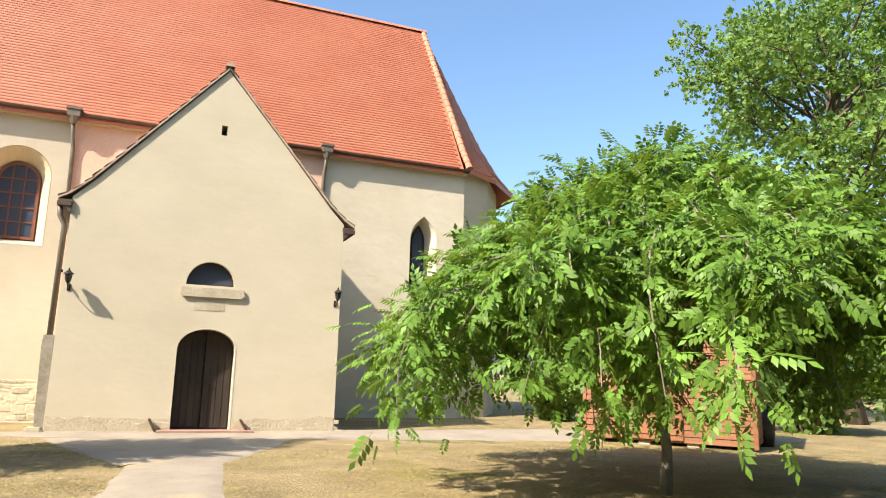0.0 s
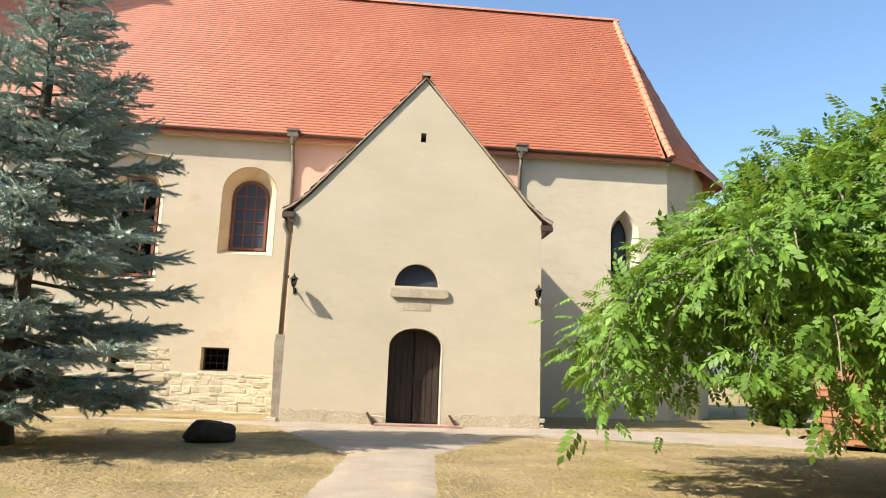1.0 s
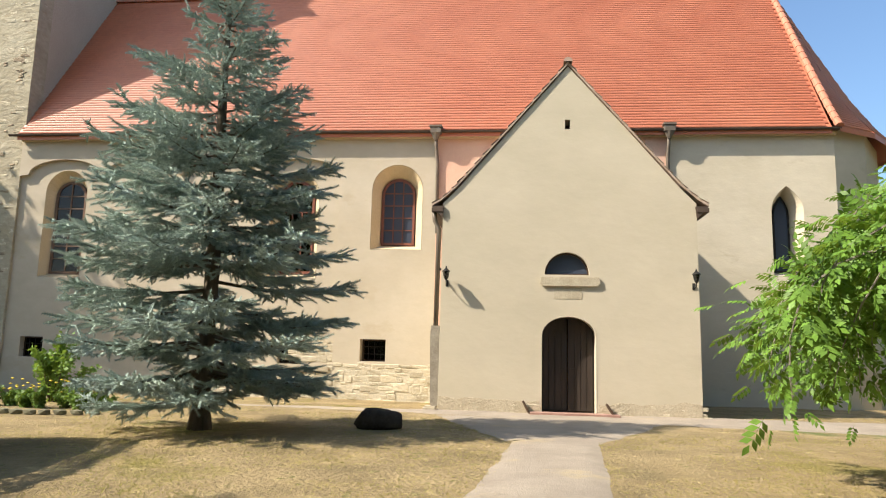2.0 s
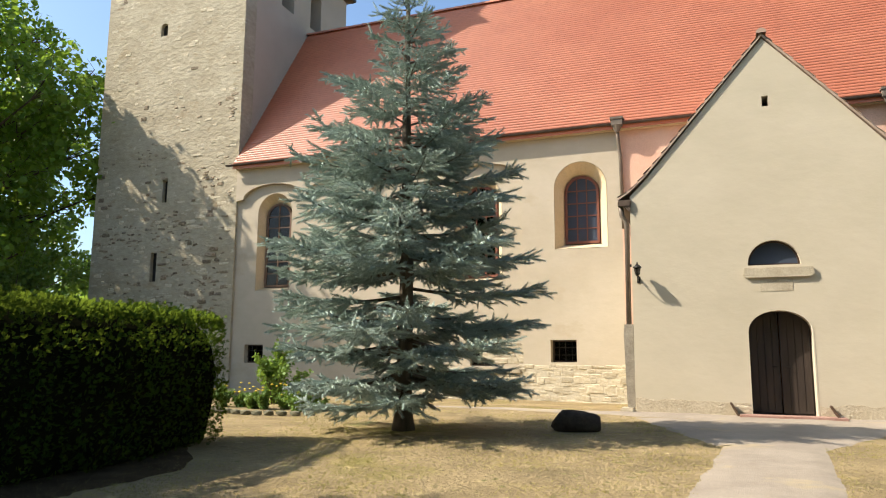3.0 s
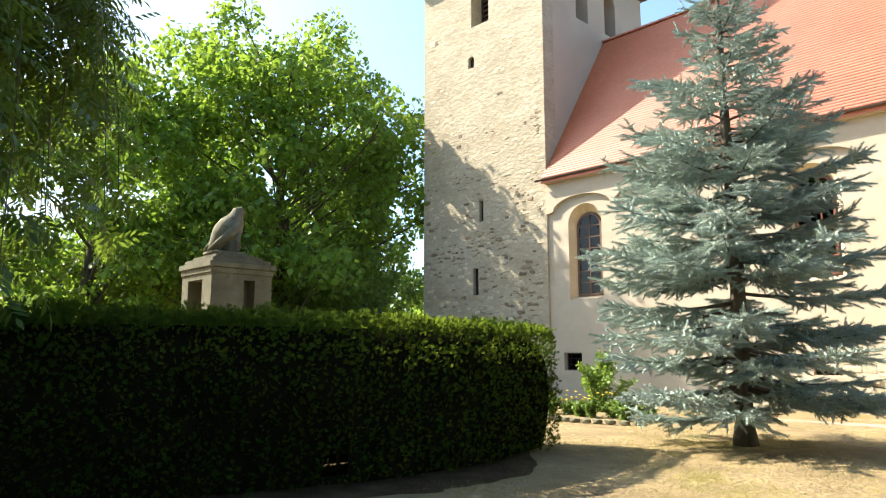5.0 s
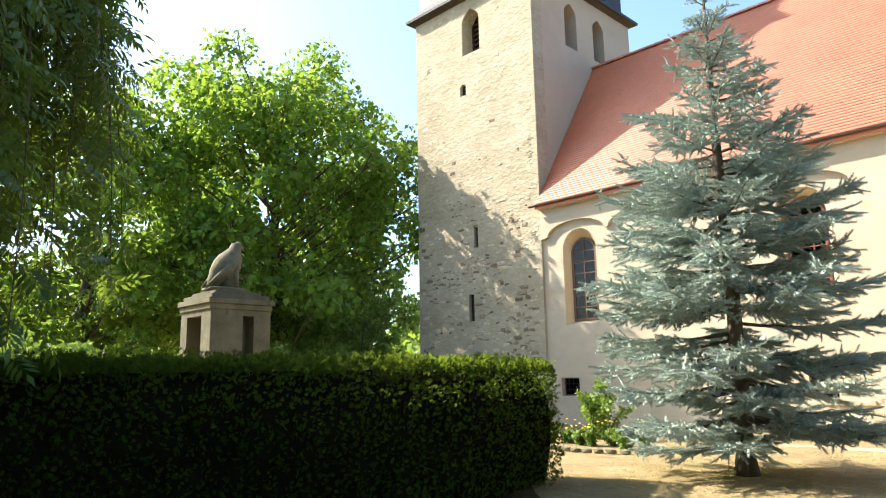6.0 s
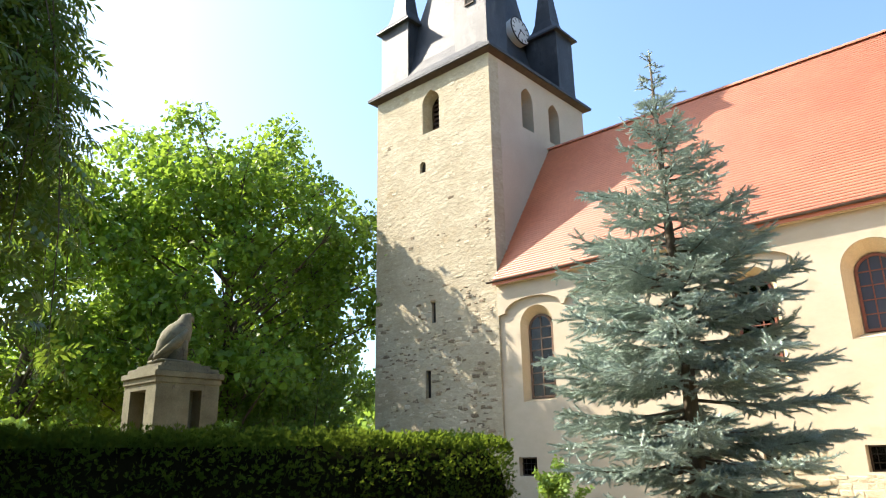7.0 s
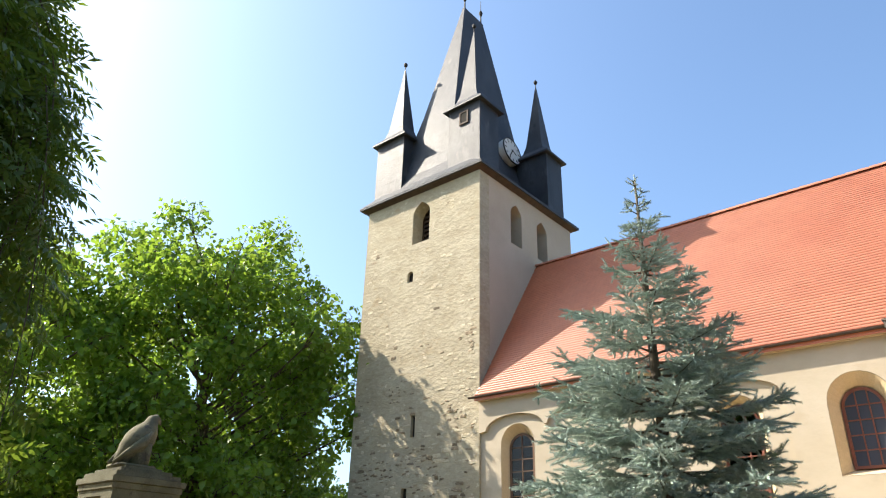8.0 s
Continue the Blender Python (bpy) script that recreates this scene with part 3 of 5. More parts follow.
# ---- porch ----
PY, PX0, PX1, PC, APEX = 16.5, -1.50, 4.47, 1.50, 8.36
gable = [(PX0 - 0.02, -0.4), (PX1 + 0.02, -0.4), (PX1, 4.92), (PX1 - 0.35, 5.28), (PC + 1.35, 6.80), (PC, APEX), (PC - 1.35, 6.80), (PX0 + 0.35, 5.28), (PX0, 4.92)]
door_lp = arch(1.51, 1.24, 0.0, 2.22, 0.45)
lun = arch(1.475, 1.04, 3.20, 3.74, 0.52)
vent = rect(1.43, 1.56, 6.76, 7.0)
f = [gable, door_lp, lun, vent]
part("porch_wall", wall_bm(f, f, south, PY, PY + 0.5), PORCH_PLASTER, church, "rough sandy plastered gable wall of the porch")
for x0, x1 in ((PX0, PX0 + 0.45), (PX1 - 0.45, PX1)):
    part("porch_wall", box_bm(x0, x1, PY + 0.502, YS - 0.142, -0.4, 4.9), PORCH_PLASTER, church)
part("porch_floor", box_bm(PX0 + 0.45, PX1 - 0.45, PY + 0.502, YS - 0.1, -0.3, -0.02), STONE, church)
part("door_surround", ring_bm(arch(1.51, 1.285, -0.02, 2.243, 0.465), arch(1.51, 1.235, -0.02, 2.218, 0.45), south, PY - 0.006, PY + 0.12), CHOIR_PLASTER, church, "thin pale plaster band round the doorway")
rp = [(PX1 + 0.27, 4.90), (PX1 + 0.02, 5.06), (PX1 - 0.35, 5.40), (PC, APEX + 0.10), (PX0 + 0.35, 5.40), (PX0 - 0.02, 5.06), (PX0 - 0.27, 4.90)]
vs = [(x, y, z - o) for y in (PY - 0.05, 21.36) for o in (0, 0.06) for x, z in rp]
n = len(rp)
fs = [(k, k + 1, 2 * n + k + 1, 2 * n + k) for k in range(n - 1)] + [(n + k, n + k + 1, 3 * n + k + 1, 3 * n + k) for k in range(n - 1)]
fs += [(k, k + 1, n + k + 1, n + k) for k in range(n - 1)] + [(2 * n + k, 2 * n + k + 1, 3 * n + k + 1, 3 * n + k) for k in range(n - 1)] + [(0, n, 3 * n, 2 * n), (n - 1, 2 * n - 1, 4 * n - 1, 3 * n - 1)]
porch_roof = solid("porch_roof", vs, fs, OLD_TILE, church, "weathered tiled saddle roof of the porch")
# verge and slope tiles of the porch roof
mats = []
for sgn, pts in ((1, rp[:4]), (-1, rp[:2:-1])):
    for (x0, z0), (x1, z1) in zip(pts, pts[1:]):
        d = math.hypot(x1 - x0, z1 - z0)
        ux, uz = (x1 - x0) / d, (z1 - z0) / d
        for j in range(max(1, round(d / 0.155))):
            for i in range(28):
                q = rng.normal(0, 1, 3)
                s = j * 0.155 - 0.02
                y = PY - 0.05 + 0.08 + (i + 0.5 * (j % 2)) * 0.178
                if y > 21.28:
                    continue
                mats.append([[0, ux, -uz * sgn, x0 + ux * s + 0.006 * q[0]], [1, 0, 0, y], [0, uz, ux * sgn, z0 + uz * s + 0.004 + 0.006 * q[1]], [0, 0, 0, 1]])
                m = np.array(mats[-1])
                nz = np.cross([0, 1, 0], m[:3, 1])
                m[:3, 2] = nz if nz[2] > 0 else -nz
                mats[-1] = m.tolist()
scatter("roof_tile", tv, tf, mats, OLD_TILE, porch_roof, "old brown plain tiles", kind="stuff")
capping("ridge_tile", (PC, PY - 0.12, APEX + 0.12), (PC, 21.3, APEX + 0.12), 13, 0.10, OLD_TILE, porch_roof)
for sx, ex in ((PX0 - 0.27, -1), (PX1 + 0.27, 1)):
    part("eave_board", box_bm(min(sx, sx - ex * 0.27), max(sx, sx - ex * 0.27), PY - 0.08, 21.40, 4.70, 4.80), EAVE_WOOD, church)
    part("eave_corbel", wall_bm(*[[[(sx, 4.84), (sx - ex * 0.30, 4.84), (sx - ex * 0.27, 4.55), (sx - ex * 0.20, 4.62)]]] * 2, south, PY - 0.06, PY + 0.16), EAVE_WOOD, church, "dark wooden eave end")

# doors: two old board leaves, one just ajar
DOOR_WOOD = material("old_door_boards", (0.026, 0.019, 0.015), (0.058, 0.041, 0.032), 4, 0.6, 0.4, 40, 0.006, stretch=(1, 1, 0.15))
porch_door = part("porch_door", box_bm(0.90, 2.12, PY + 0.36, PY + 0.48, -0.015, 0.02, 0.005), DARK_WOOD, church, "old dark brown double board door with one leaf just ajar")


def door_leaf(hinge_x, sgn, turn):
    m = Matrix.Translation((hinge_x, PY + 0.385, 0)) @ Matrix.Rotation(radians(turn), 4, "Z")
    leaf = part("door_leaf", box_bm(*sorted((0, sgn * 0.6)), 0, 0.06, 0.03, 2.20, 0.006), DOOR_WOOD, porch_door)
    leaf.matrix_basis = m
    for k in range(4):
        o = part("board", box_bm(*sorted((sgn * (0.015 + 0.147 * k), sgn * (0.155 + 0.147 * k))), -0.022, -0.002, 0.04, 2.10, 0.006), DOOR_WOOD, None)
        o.parent = leaf
    o = part("handle", tube_bm([(sgn * 0.53, -0.02, 1.02), (sgn * 0.53, -0.07, 1.02), (sgn * 0.43, -0.075, 1.02)], 0.011, 6), IRON, None, "black iron latch")
    o.parent = leaf
    return leaf


door_leaf(0.905, 1, 5)
door_leaf(2.115, -1, 0)
# lunette over the door
lw = part("lunette_window", ring_bm(lun, arch(1.475, 0.96, 3.24, 3.70, 0.48), south, PY + 0.14, PY + 0.20), DARK_WOOD, church, "half-round dark window above the door")
lp = arch(1.475, 0.97, 3.235, 3.705, 0.485)
part("pane", wall_bm([lp], [lp], south, PY + 0.17, PY + 0.176), LEADED, lw)
part("window_sill", wall_bm(*[[[(0.85, 2.99), (0.90, 2.93), (2.16, 2.93), (2.24, 2.99), (2.21, 3.14), (0.88, 3.14)]]] * 2, south, PY - 0.06, PY + 0.1), STONE, church, "heavy projecting stone sill")
part("stone_tablet", box_bm(1.17, 1.83, PY - 0.006, PY + 0.05, 2.62, 2.90, 0.01), STONE, church, "blank sandstone tablet above the door")
part("doorstep", box_bm(0.62, 2.62, PY - 0.42, PY - 0.002, -0.08, 0.035, 0.015), material("worn_red_step", (0.30, 0.17, 0.13), (0.40, 0.25, 0.20), 3, 0.9, 0.4, 40, 0.01), church, "low worn reddish doorstep")
pipe = part("downpipe", tube_bm([(-1.72, 16.55, 4.72), (-1.70, 16.58, 4.5), (-1.60, 16.62, 4.3), (-1.62, 16.62, 1.9)], 0.06, 10), COPPER, church, "long copper downpipe at the porch corner", True)
part("pipe_bracket", box_bm(-1.64, -1.48, 16.59, 16.65, 3.28, 3.34), IRON, pipe)
part("drain_box", wall_bm(*[[[(-1.70, 0.10), (-1.60, 0.02), (-1.525, 0.10), (-1.525, 1.95), (-1.72, 1.95), (-1.74, 1.72)]]] * 2, south, 16.54, 16.74), PIPE_GREY, pipe, "tapering grey standpipe casing")
part("pipe_foot", box_bm(-1.86, -1.53, 16.40, 16.80, -0.2, 0.08, 0.04), STONE, pipe, "rough stone gully block")

# ---- tower ----
TX0, TX1, TY0, TY1, TT = -23.65, -16.5, 21.4, 29.35, 18.9
bell = pointed(-20.0, 1.06, 16.12, 18.30, 0.62)
f = [rect(TX0, TX1, -0.5, TT), bell, rect(-20.12, -19.88, 7.1, 8.0), rect(-20.50, -20.20, 3.95, 5.1), arch(-20.55, 0.36, 14.2, 14.75)]
tower_wall = part("tower_wall", wall_bm(f, f, south, TY0, TY0 + 0.7), TOWER_PLASTER, church, "rubble stone tower wall with worn plaster")
f = [rect(TY0 + 0.702, TY1, -0.5, TT), pointed(24.27, 0.92, 16.0, 18.16, 0.55), pointed(26.52, 0.92, 16.0, 18.16, 0.55)]
part("tower_wall", wall_bm(f, f, east, TX1, TX1 - 0.7), TOWER_SIDE, church, "smooth pinkish plastered tower side")
part("tower_wall", box_bm(TX0, TX0 + 0.7, TY0 + 0.702, TY1, -0.5, TT), TOWER_SIDE, church)
part("tower_wall", box_bm(TX0 + 0.702, TX1 - 0.702, TY1 - 0.7, TY1, -0.5, TT), TOWER_SIDE, church)
# added black panels that paint the slits' depth dark
for x0, x1, z0, z1 in ((-20.14, -19.86, 7.08, 8.02), (-20.52, -20.18, 3.93, 5.12), (-20.75, -20.35, 14.18, 14.78)):
    part("slit_board", box_bm(x0, x1, TY0 + 0.16, TY0 + 0.20, z0, z1), BLACK, church)
part("bell_floor", box_bm(TX0 + 0.702, TX1 - 0.702, TY0 + 0.702, TY1 - 0.702, 15.0, 15.3), DARK_WOOD, church)


def louvre(place, c, w0, w1):
    frame_ = part("bell_louvre", ring_bm(rect(c - 0.53, c + 0.53, 15.95, 18.35), rect(c - 0.46, c + 0.46, 16.02, 18.28), place, w0, w1), DARK_WOOD, church, "dark wooden sound louvre")
    for k in range(9):
        z = 16.1 + 0.24 * k
        lp = [(c - 0.47, z), (c + 0.47, z), (c + 0.47, z + 0.03), (c - 0.47, z + 0.03)]
        lq = [(u, v + 0.17) for u, v in lp]
        part("slat", wall_bm([lp], [lq], place, w0, w1), DARK_WOOD, frame_)


louvre(south, -20.0, TY0 + 0.71, TY0 + 0.80)
louvre(east, 24.27, TX1 - 0.71, TX1 - 0.80)
louvre(east, 26.52, TX1 - 0.71, TX1 - 0.80)
SCX, SCY = (TX0 + TX1) / 2, (TY0 + TY1) / 2


def loft_bm(rings, cx, cy):
    """A roof lofted from rectangles (half x, half y, z)."""
    bm = bmesh.new()
    rs = [[bm.verts.new((cx + sx * hx, cy + sy * hy, z)) for sx, sy in ((-1, -1), (1, -1), (1, 1), (-1, 1))] for hx, hy, z in rings]
    for a, z in zip(rs, rs[1:]):
        for k in range(4):
            bm.faces.new((a[k], a[(k + 1) % 4], z[(k + 1) % 4], z[k]))
    bm.faces.new(rs[0][::-1])
    bm.faces.new(rs[-1])
    return bm


spire = part("spire", loft_bm([(3.93, 4.33, 18.92), (3.95, 4.35, 19.04), (3.0, 3.95, 19.60), (2.25, 3.65, 20.3), (1.85, 3.42, 21.3), (1.50, 3.20, 22.6), (1.08, 2.85, 24.4), (0.07, 0.90, 33.2), (0.03, 0.88, 33.25)], SCX, SCY), SLATE, church, "tall dark slate spire with flared foot")
part("eave_board", loft_bm([(3.6, 4.0, 18.80), (3.86, 4.26, 18.90), (3.86, 4.26, 18.918)], SCX, SCY), EAVE_WOOD, church)
for dy in (-0.8, 0.8):
    part("finial", lathe_bm([(0.06, 0), (0.04, 0.6), (0.10, 0.75), (0.13, 0.88), (0.09, 1.0), (0.02, 1.1), (0.012, 1.9)], (SCX, SCY + dy, 33.15), 10), IRON, spire, "iron spire finial")
turrets = {}
for nm, tx, ty in (("se", TX1 - 0.98, TY0 + 0.79), ("sw", TX0 + 1.20, TY0 + 0.79), ("ne", TX1 - 0.98, TY1 - 1.25), ("nw", TX0 + 1.20, TY1 - 1.25)):
    body = part("turret", loft_bm([(0.99, 0.80, 19.0), (0.95, 0.76, 19.6), (0.95, 0.76, 22.86)], tx, ty), SLATE, church, "slate-hung corner turret")
    part("turret_roof", loft_bm([(1.18, 0.98, 22.80), (1.18, 0.98, 22.90), (0.66, 0.58, 23.38), (0.50, 0.46, 23.9), (0.03, 0.03, 28.1)], tx, ty), SLATE, body, "steep pointed slate helm")
    part("finial", lathe_bm([(0.03, 0), (0.02, 0.35), (0.10, 0.42), (0.12, 0.52), (0.08, 0.62), (0.01, 0.68)], (tx, ty, 28.0), 10), IRON, body)
    turrets[nm] = body
# small hatch in the south-east turret; a black panel paints its dark hole
hatch = part("turret_hatch", ring_bm(rect(-17.75, -17.2, 21.75, 22.5), rect(-17.67, -17.28, 21.83, 22.42), south, TY0 - 0.03, TY0 + 0.05), EAVE_WOOD, turrets["se"], "small dark framed hatch")
part("hatch_board", box_bm(-17.67, -17.28, TY0 - 0.005, TY0 + 0.04, 21.83, 22.42), BLACK, turrets["se"])
# clock on the east face of the spire
cm = Matrix.Translation((SCX + 1.80, SCY + 1.28, 23.25)) @ Matrix.Rotation(radians(84), 4, "Y") @ Matrix.Rotation(radians(90), 4, "Z")
bm = lathe_bm([(0.78, -0.40), (0.82, 0.0), (0.80, 0.03)], (0, 0, 0), 40)
clock = part("tower_clock", bm, WHITE_PAINT, church, "round white tower clock with black hands and numerals")
clock.matrix_basis = cm


def on_dial(name, bm, mat):
    o = part(name, bm, mat, None)
    o.parent = clock


for k in range(12):
    a = 2 * math.pi * k / 12
    bm = box_bm(-0.03, 0.03, 0.54, 0.72, 0.031, 0.045)
    bmesh.ops.rotate(bm, verts=bm.verts, cent=(0, 0, 0), matrix=Matrix.Rotation(a, 3, "Z"))
    on_dial("hour_mark", bm, IRON)
for ln, w, a in ((0.36, 0.035, 2.0), (0.62, 0.03, 3.75)):
    bm = box_bm(-w, w, -0.1, ln, 0.048, 0.06)
    bmesh.ops.rotate(bm, verts=bm.verts, cent=(0, 0, 0), matrix=Matrix.Rotation(-a, 3, "Z"))
    on_dial("clock_hand", bm, IRON)
on_dial("dial_rim", ring_bm([(0.835 * math.cos(a), 0.835 * math.sin(a)) for a in np.linspace(0, 2 * math.pi, 32, endpoint=False)], [(0.775 * math.cos(a), 0.775 * math.sin(a)) for a in np.linspace(0, 2 * math.pi, 32, endpoint=False)], lambda u, v, w: (u, v, w), 0.0, 0.05), IRON)

# ---- plants ----
def unit(v):
    return v / (np.linalg.norm(v, axis=-1, keepdims=True) + 1e-9)


def blade_leaf(pts):
    """A folded leaf on a midrib: (along, half width) stations, as triangles."""
    v, f = [], []
    for k, (s, w) in enumerate(pts):
        v += [(s, 0, 0), (s, w, 0.35 * w), (s, -w, 0.35 * w)]
        if k:
            a, z = 3 * (k - 1), 3 * k
            f += [(a, z, z + 1), (a, z + 1, a + 1), (a, a + 2, z + 2), (a, z + 2, z)]
    return v, f


def join_templates(items):
    v, f = [], []
    for tv_, tf_, m in items:
        o = len(v)
        v += [tuple(m @ Vector(p)) for p in tv_]
        f += [tuple(i + o for i in t) for t in tf_]
    return v, f


def pinnate(pairs, ln, wd):
    leaflet = [(0, 0, 0), (0.45, wd, 0.03), (0.45, -wd, 0.03), (1, 0, -0.06)]
    tris = [(0, 2, 1), (1, 2, 3)]
    items = []
    for k in range(pairs):
        s = 0.22 + 0.70 * k / pairs
        for sg in (-1, 1):
            items.append((leaflet, tris, Matrix.Translation((s, 0, -0.18 * s * s)) @ Matrix.Rotation(sg * radians(58 - 12 * k / pairs), 4, "Z") @ Matrix.Rotation(radians(22), 4, "Y") @ Matrix.Scale(ln * (1.05 - 0.25 * abs(k / pairs - 0.4)), 4)))
    items.append((leaflet, tris, Matrix.Translation((0.92, 0, -0.15)) @ Matrix.Rotation(radians(28), 4, "Y") @ Matrix.Scale(ln, 4)))
    items.append(([(0, 0.006, 0), (0, -0.006, 0), (0.93, 0, -0.155)], [(0, 1, 2)], Matrix.Identity(4)))
    return join_templates(items)


def leaf_cluster(count, seed, size, simple=False):
    r = random.Random(seed)
    lobed = [(0, 0, 0), (0.30, 0.42, 0.04), (0.62, 0.30, 0.0), (1.0, 0.0, -0.10), (0.62, -0.30, 0.0), (0.30, -0.42, 0.04)]
    tris = [(0, 1, 2), (0, 2, 3), (0, 3, 4), (0, 4, 5)]
    if simple:
        lobed, tris = [(0, 0, 0), (0.5, 0.40, 0.04), (1.0, 0.0, -0.10), (0.5, -0.40, 0.04)], [(0, 1, 2), (0, 2, 3)]
    return join_templates([(lobed, tris, Matrix.Translation((r.uniform(-.5, .5), r.uniform(-.5, .5), r.uniform(-.3, .3))) @ Euler((r.uniform(-1.0, 1.0), r.uniform(-0.3, 1.2), r.uniform(0, 6.28))).to_matrix().to_4x4() @ Matrix.Scale(size * r.uniform(0.7, 1.25), 4)) for _ in range(count)])


def crown_tree(name, at, height, crown_r, crown_lo, label, leaf_mat, seed, clumps=26, per_clump=150, leaf=0.24, bark=BARK, squash=1.0, trunk_r=0.28, simple=False):
    """A broadleaf tree: tapered trunk, forking limbs that reach into leaf clumps, uneven crown with gaps."""
    r = random.Random(seed)
    g = np.random.default_rng(seed)
    x0, y0 = at
    z0 = ground_z(x0, y0) - 0.05
    tree = thing(name, (x0, y0, z0), label, "tree")
    bend = [(x0 + 0.25 * math.sin(k * 0.9 + seed), y0 + 0.25 * math.cos(k * 1.3 + seed), z0 + (height * 0.80) * k / 8) for k in range(9)]
    bend[0] = (x0, y0, z0)
    part("trunk", tube_bm(bend, [trunk_r * (1.35 if k == 0 else 1 - 0.1 * k) for k in range(9)], 10), bark, tree, smooth=True)
    centres = []
    zc, rz = (height + crown_lo) / 2, (height - crown_lo) / 2
    tries = 0
    while len(centres) < clumps and tries < 4000:
        tries += 1
        d = Vector((r.gauss(0, 1), r.gauss(0, 1), r.gauss(0, 1))).normalized()
        rad = r.uniform(0.30, 1.0) ** 0.6 * r.uniform(0.85, 1.12)
        fat = 1.0 - 0.15 * max(0, d.z)
        c = Vector((x0 + d.x * rad * (crown_r - 0.9) * fat, y0 + d.y * rad * (crown_r - 0.9) * fat, zc + math.copysign(abs(d.z) ** 0.72, d.z) * rad * (rz - 0.7)))
        if any((c - q).length < crown_r * 0.21 for q, _ in centres):
            continue
        centres.append((c, r.uniform(0.11, 0.25) * crown_r))
    pos, way, up = [], [], []
    for c, cr in centres:
        sz = min(0.74 * height, max(crown_lo * 0.8, c.z - 0.55 * (c - Vector((x0, y0, c.z))).length - 0.6))
        a = Vector((x0, y0, z0 + sz))
        mid = a.lerp(c, 0.5) + Vector((r.uniform(-.3, .3), r.uniform(-.3, .3), r.uniform(-0.1, 0.5)))
        limbs = tube_bm([a, a.lerp(mid, 0.5), mid, mid.lerp(c, 0.6), c], [0.085, 0.07, 0.055, 0.038, 0.016], 5)
        for _ in range(5):
            e = c + Vector((r.gauss(0, 1), r.gauss(0, 1), r.gauss(0, .8))).normalized() * cr * 0.95
            tube_bm([mid.lerp(c, 0.7), c.lerp(e, 0.5) + Vector((0, 0, 0.1)), e], [0.03, 0.02, 0.008], 4, limbs)
        part("limb", limbs, bark, tree)
        k = int(per_clump * (cr / (0.20 * crown_r)) ** 2)
        d = unit(g.normal(0, 1, (k, 3)))
        rr = cr * (g.random(k) ** 0.33) * (0.80 + 0.45 * g.random(k))
        p = np.array(c) + d * rr[:, None] * np.array([1.1, 1.1, 0.85 * squash])
        pos.append(p)
        way.append(d * 0.6 + g.normal(0, 0.5, (k, 3)) + [0, 0, -0.25])
        up.append(g.normal(0, 0.45, (k, 3)) + [0, 0, 1] + 0.5 * d)
    pos, way, up = np.concatenate(pos), np.concatenate(way), np.concatenate(up)
    tv_, tf_ = leaf_cluster(5, seed, 0.55, simple)
    scatter("crown", tv_, tf_, frames(pos, way, up, leaf * 1.9 * g.uniform(0.7, 1.3, len(pos))), leaf_mat, tree, kind="stuff")
    return tree


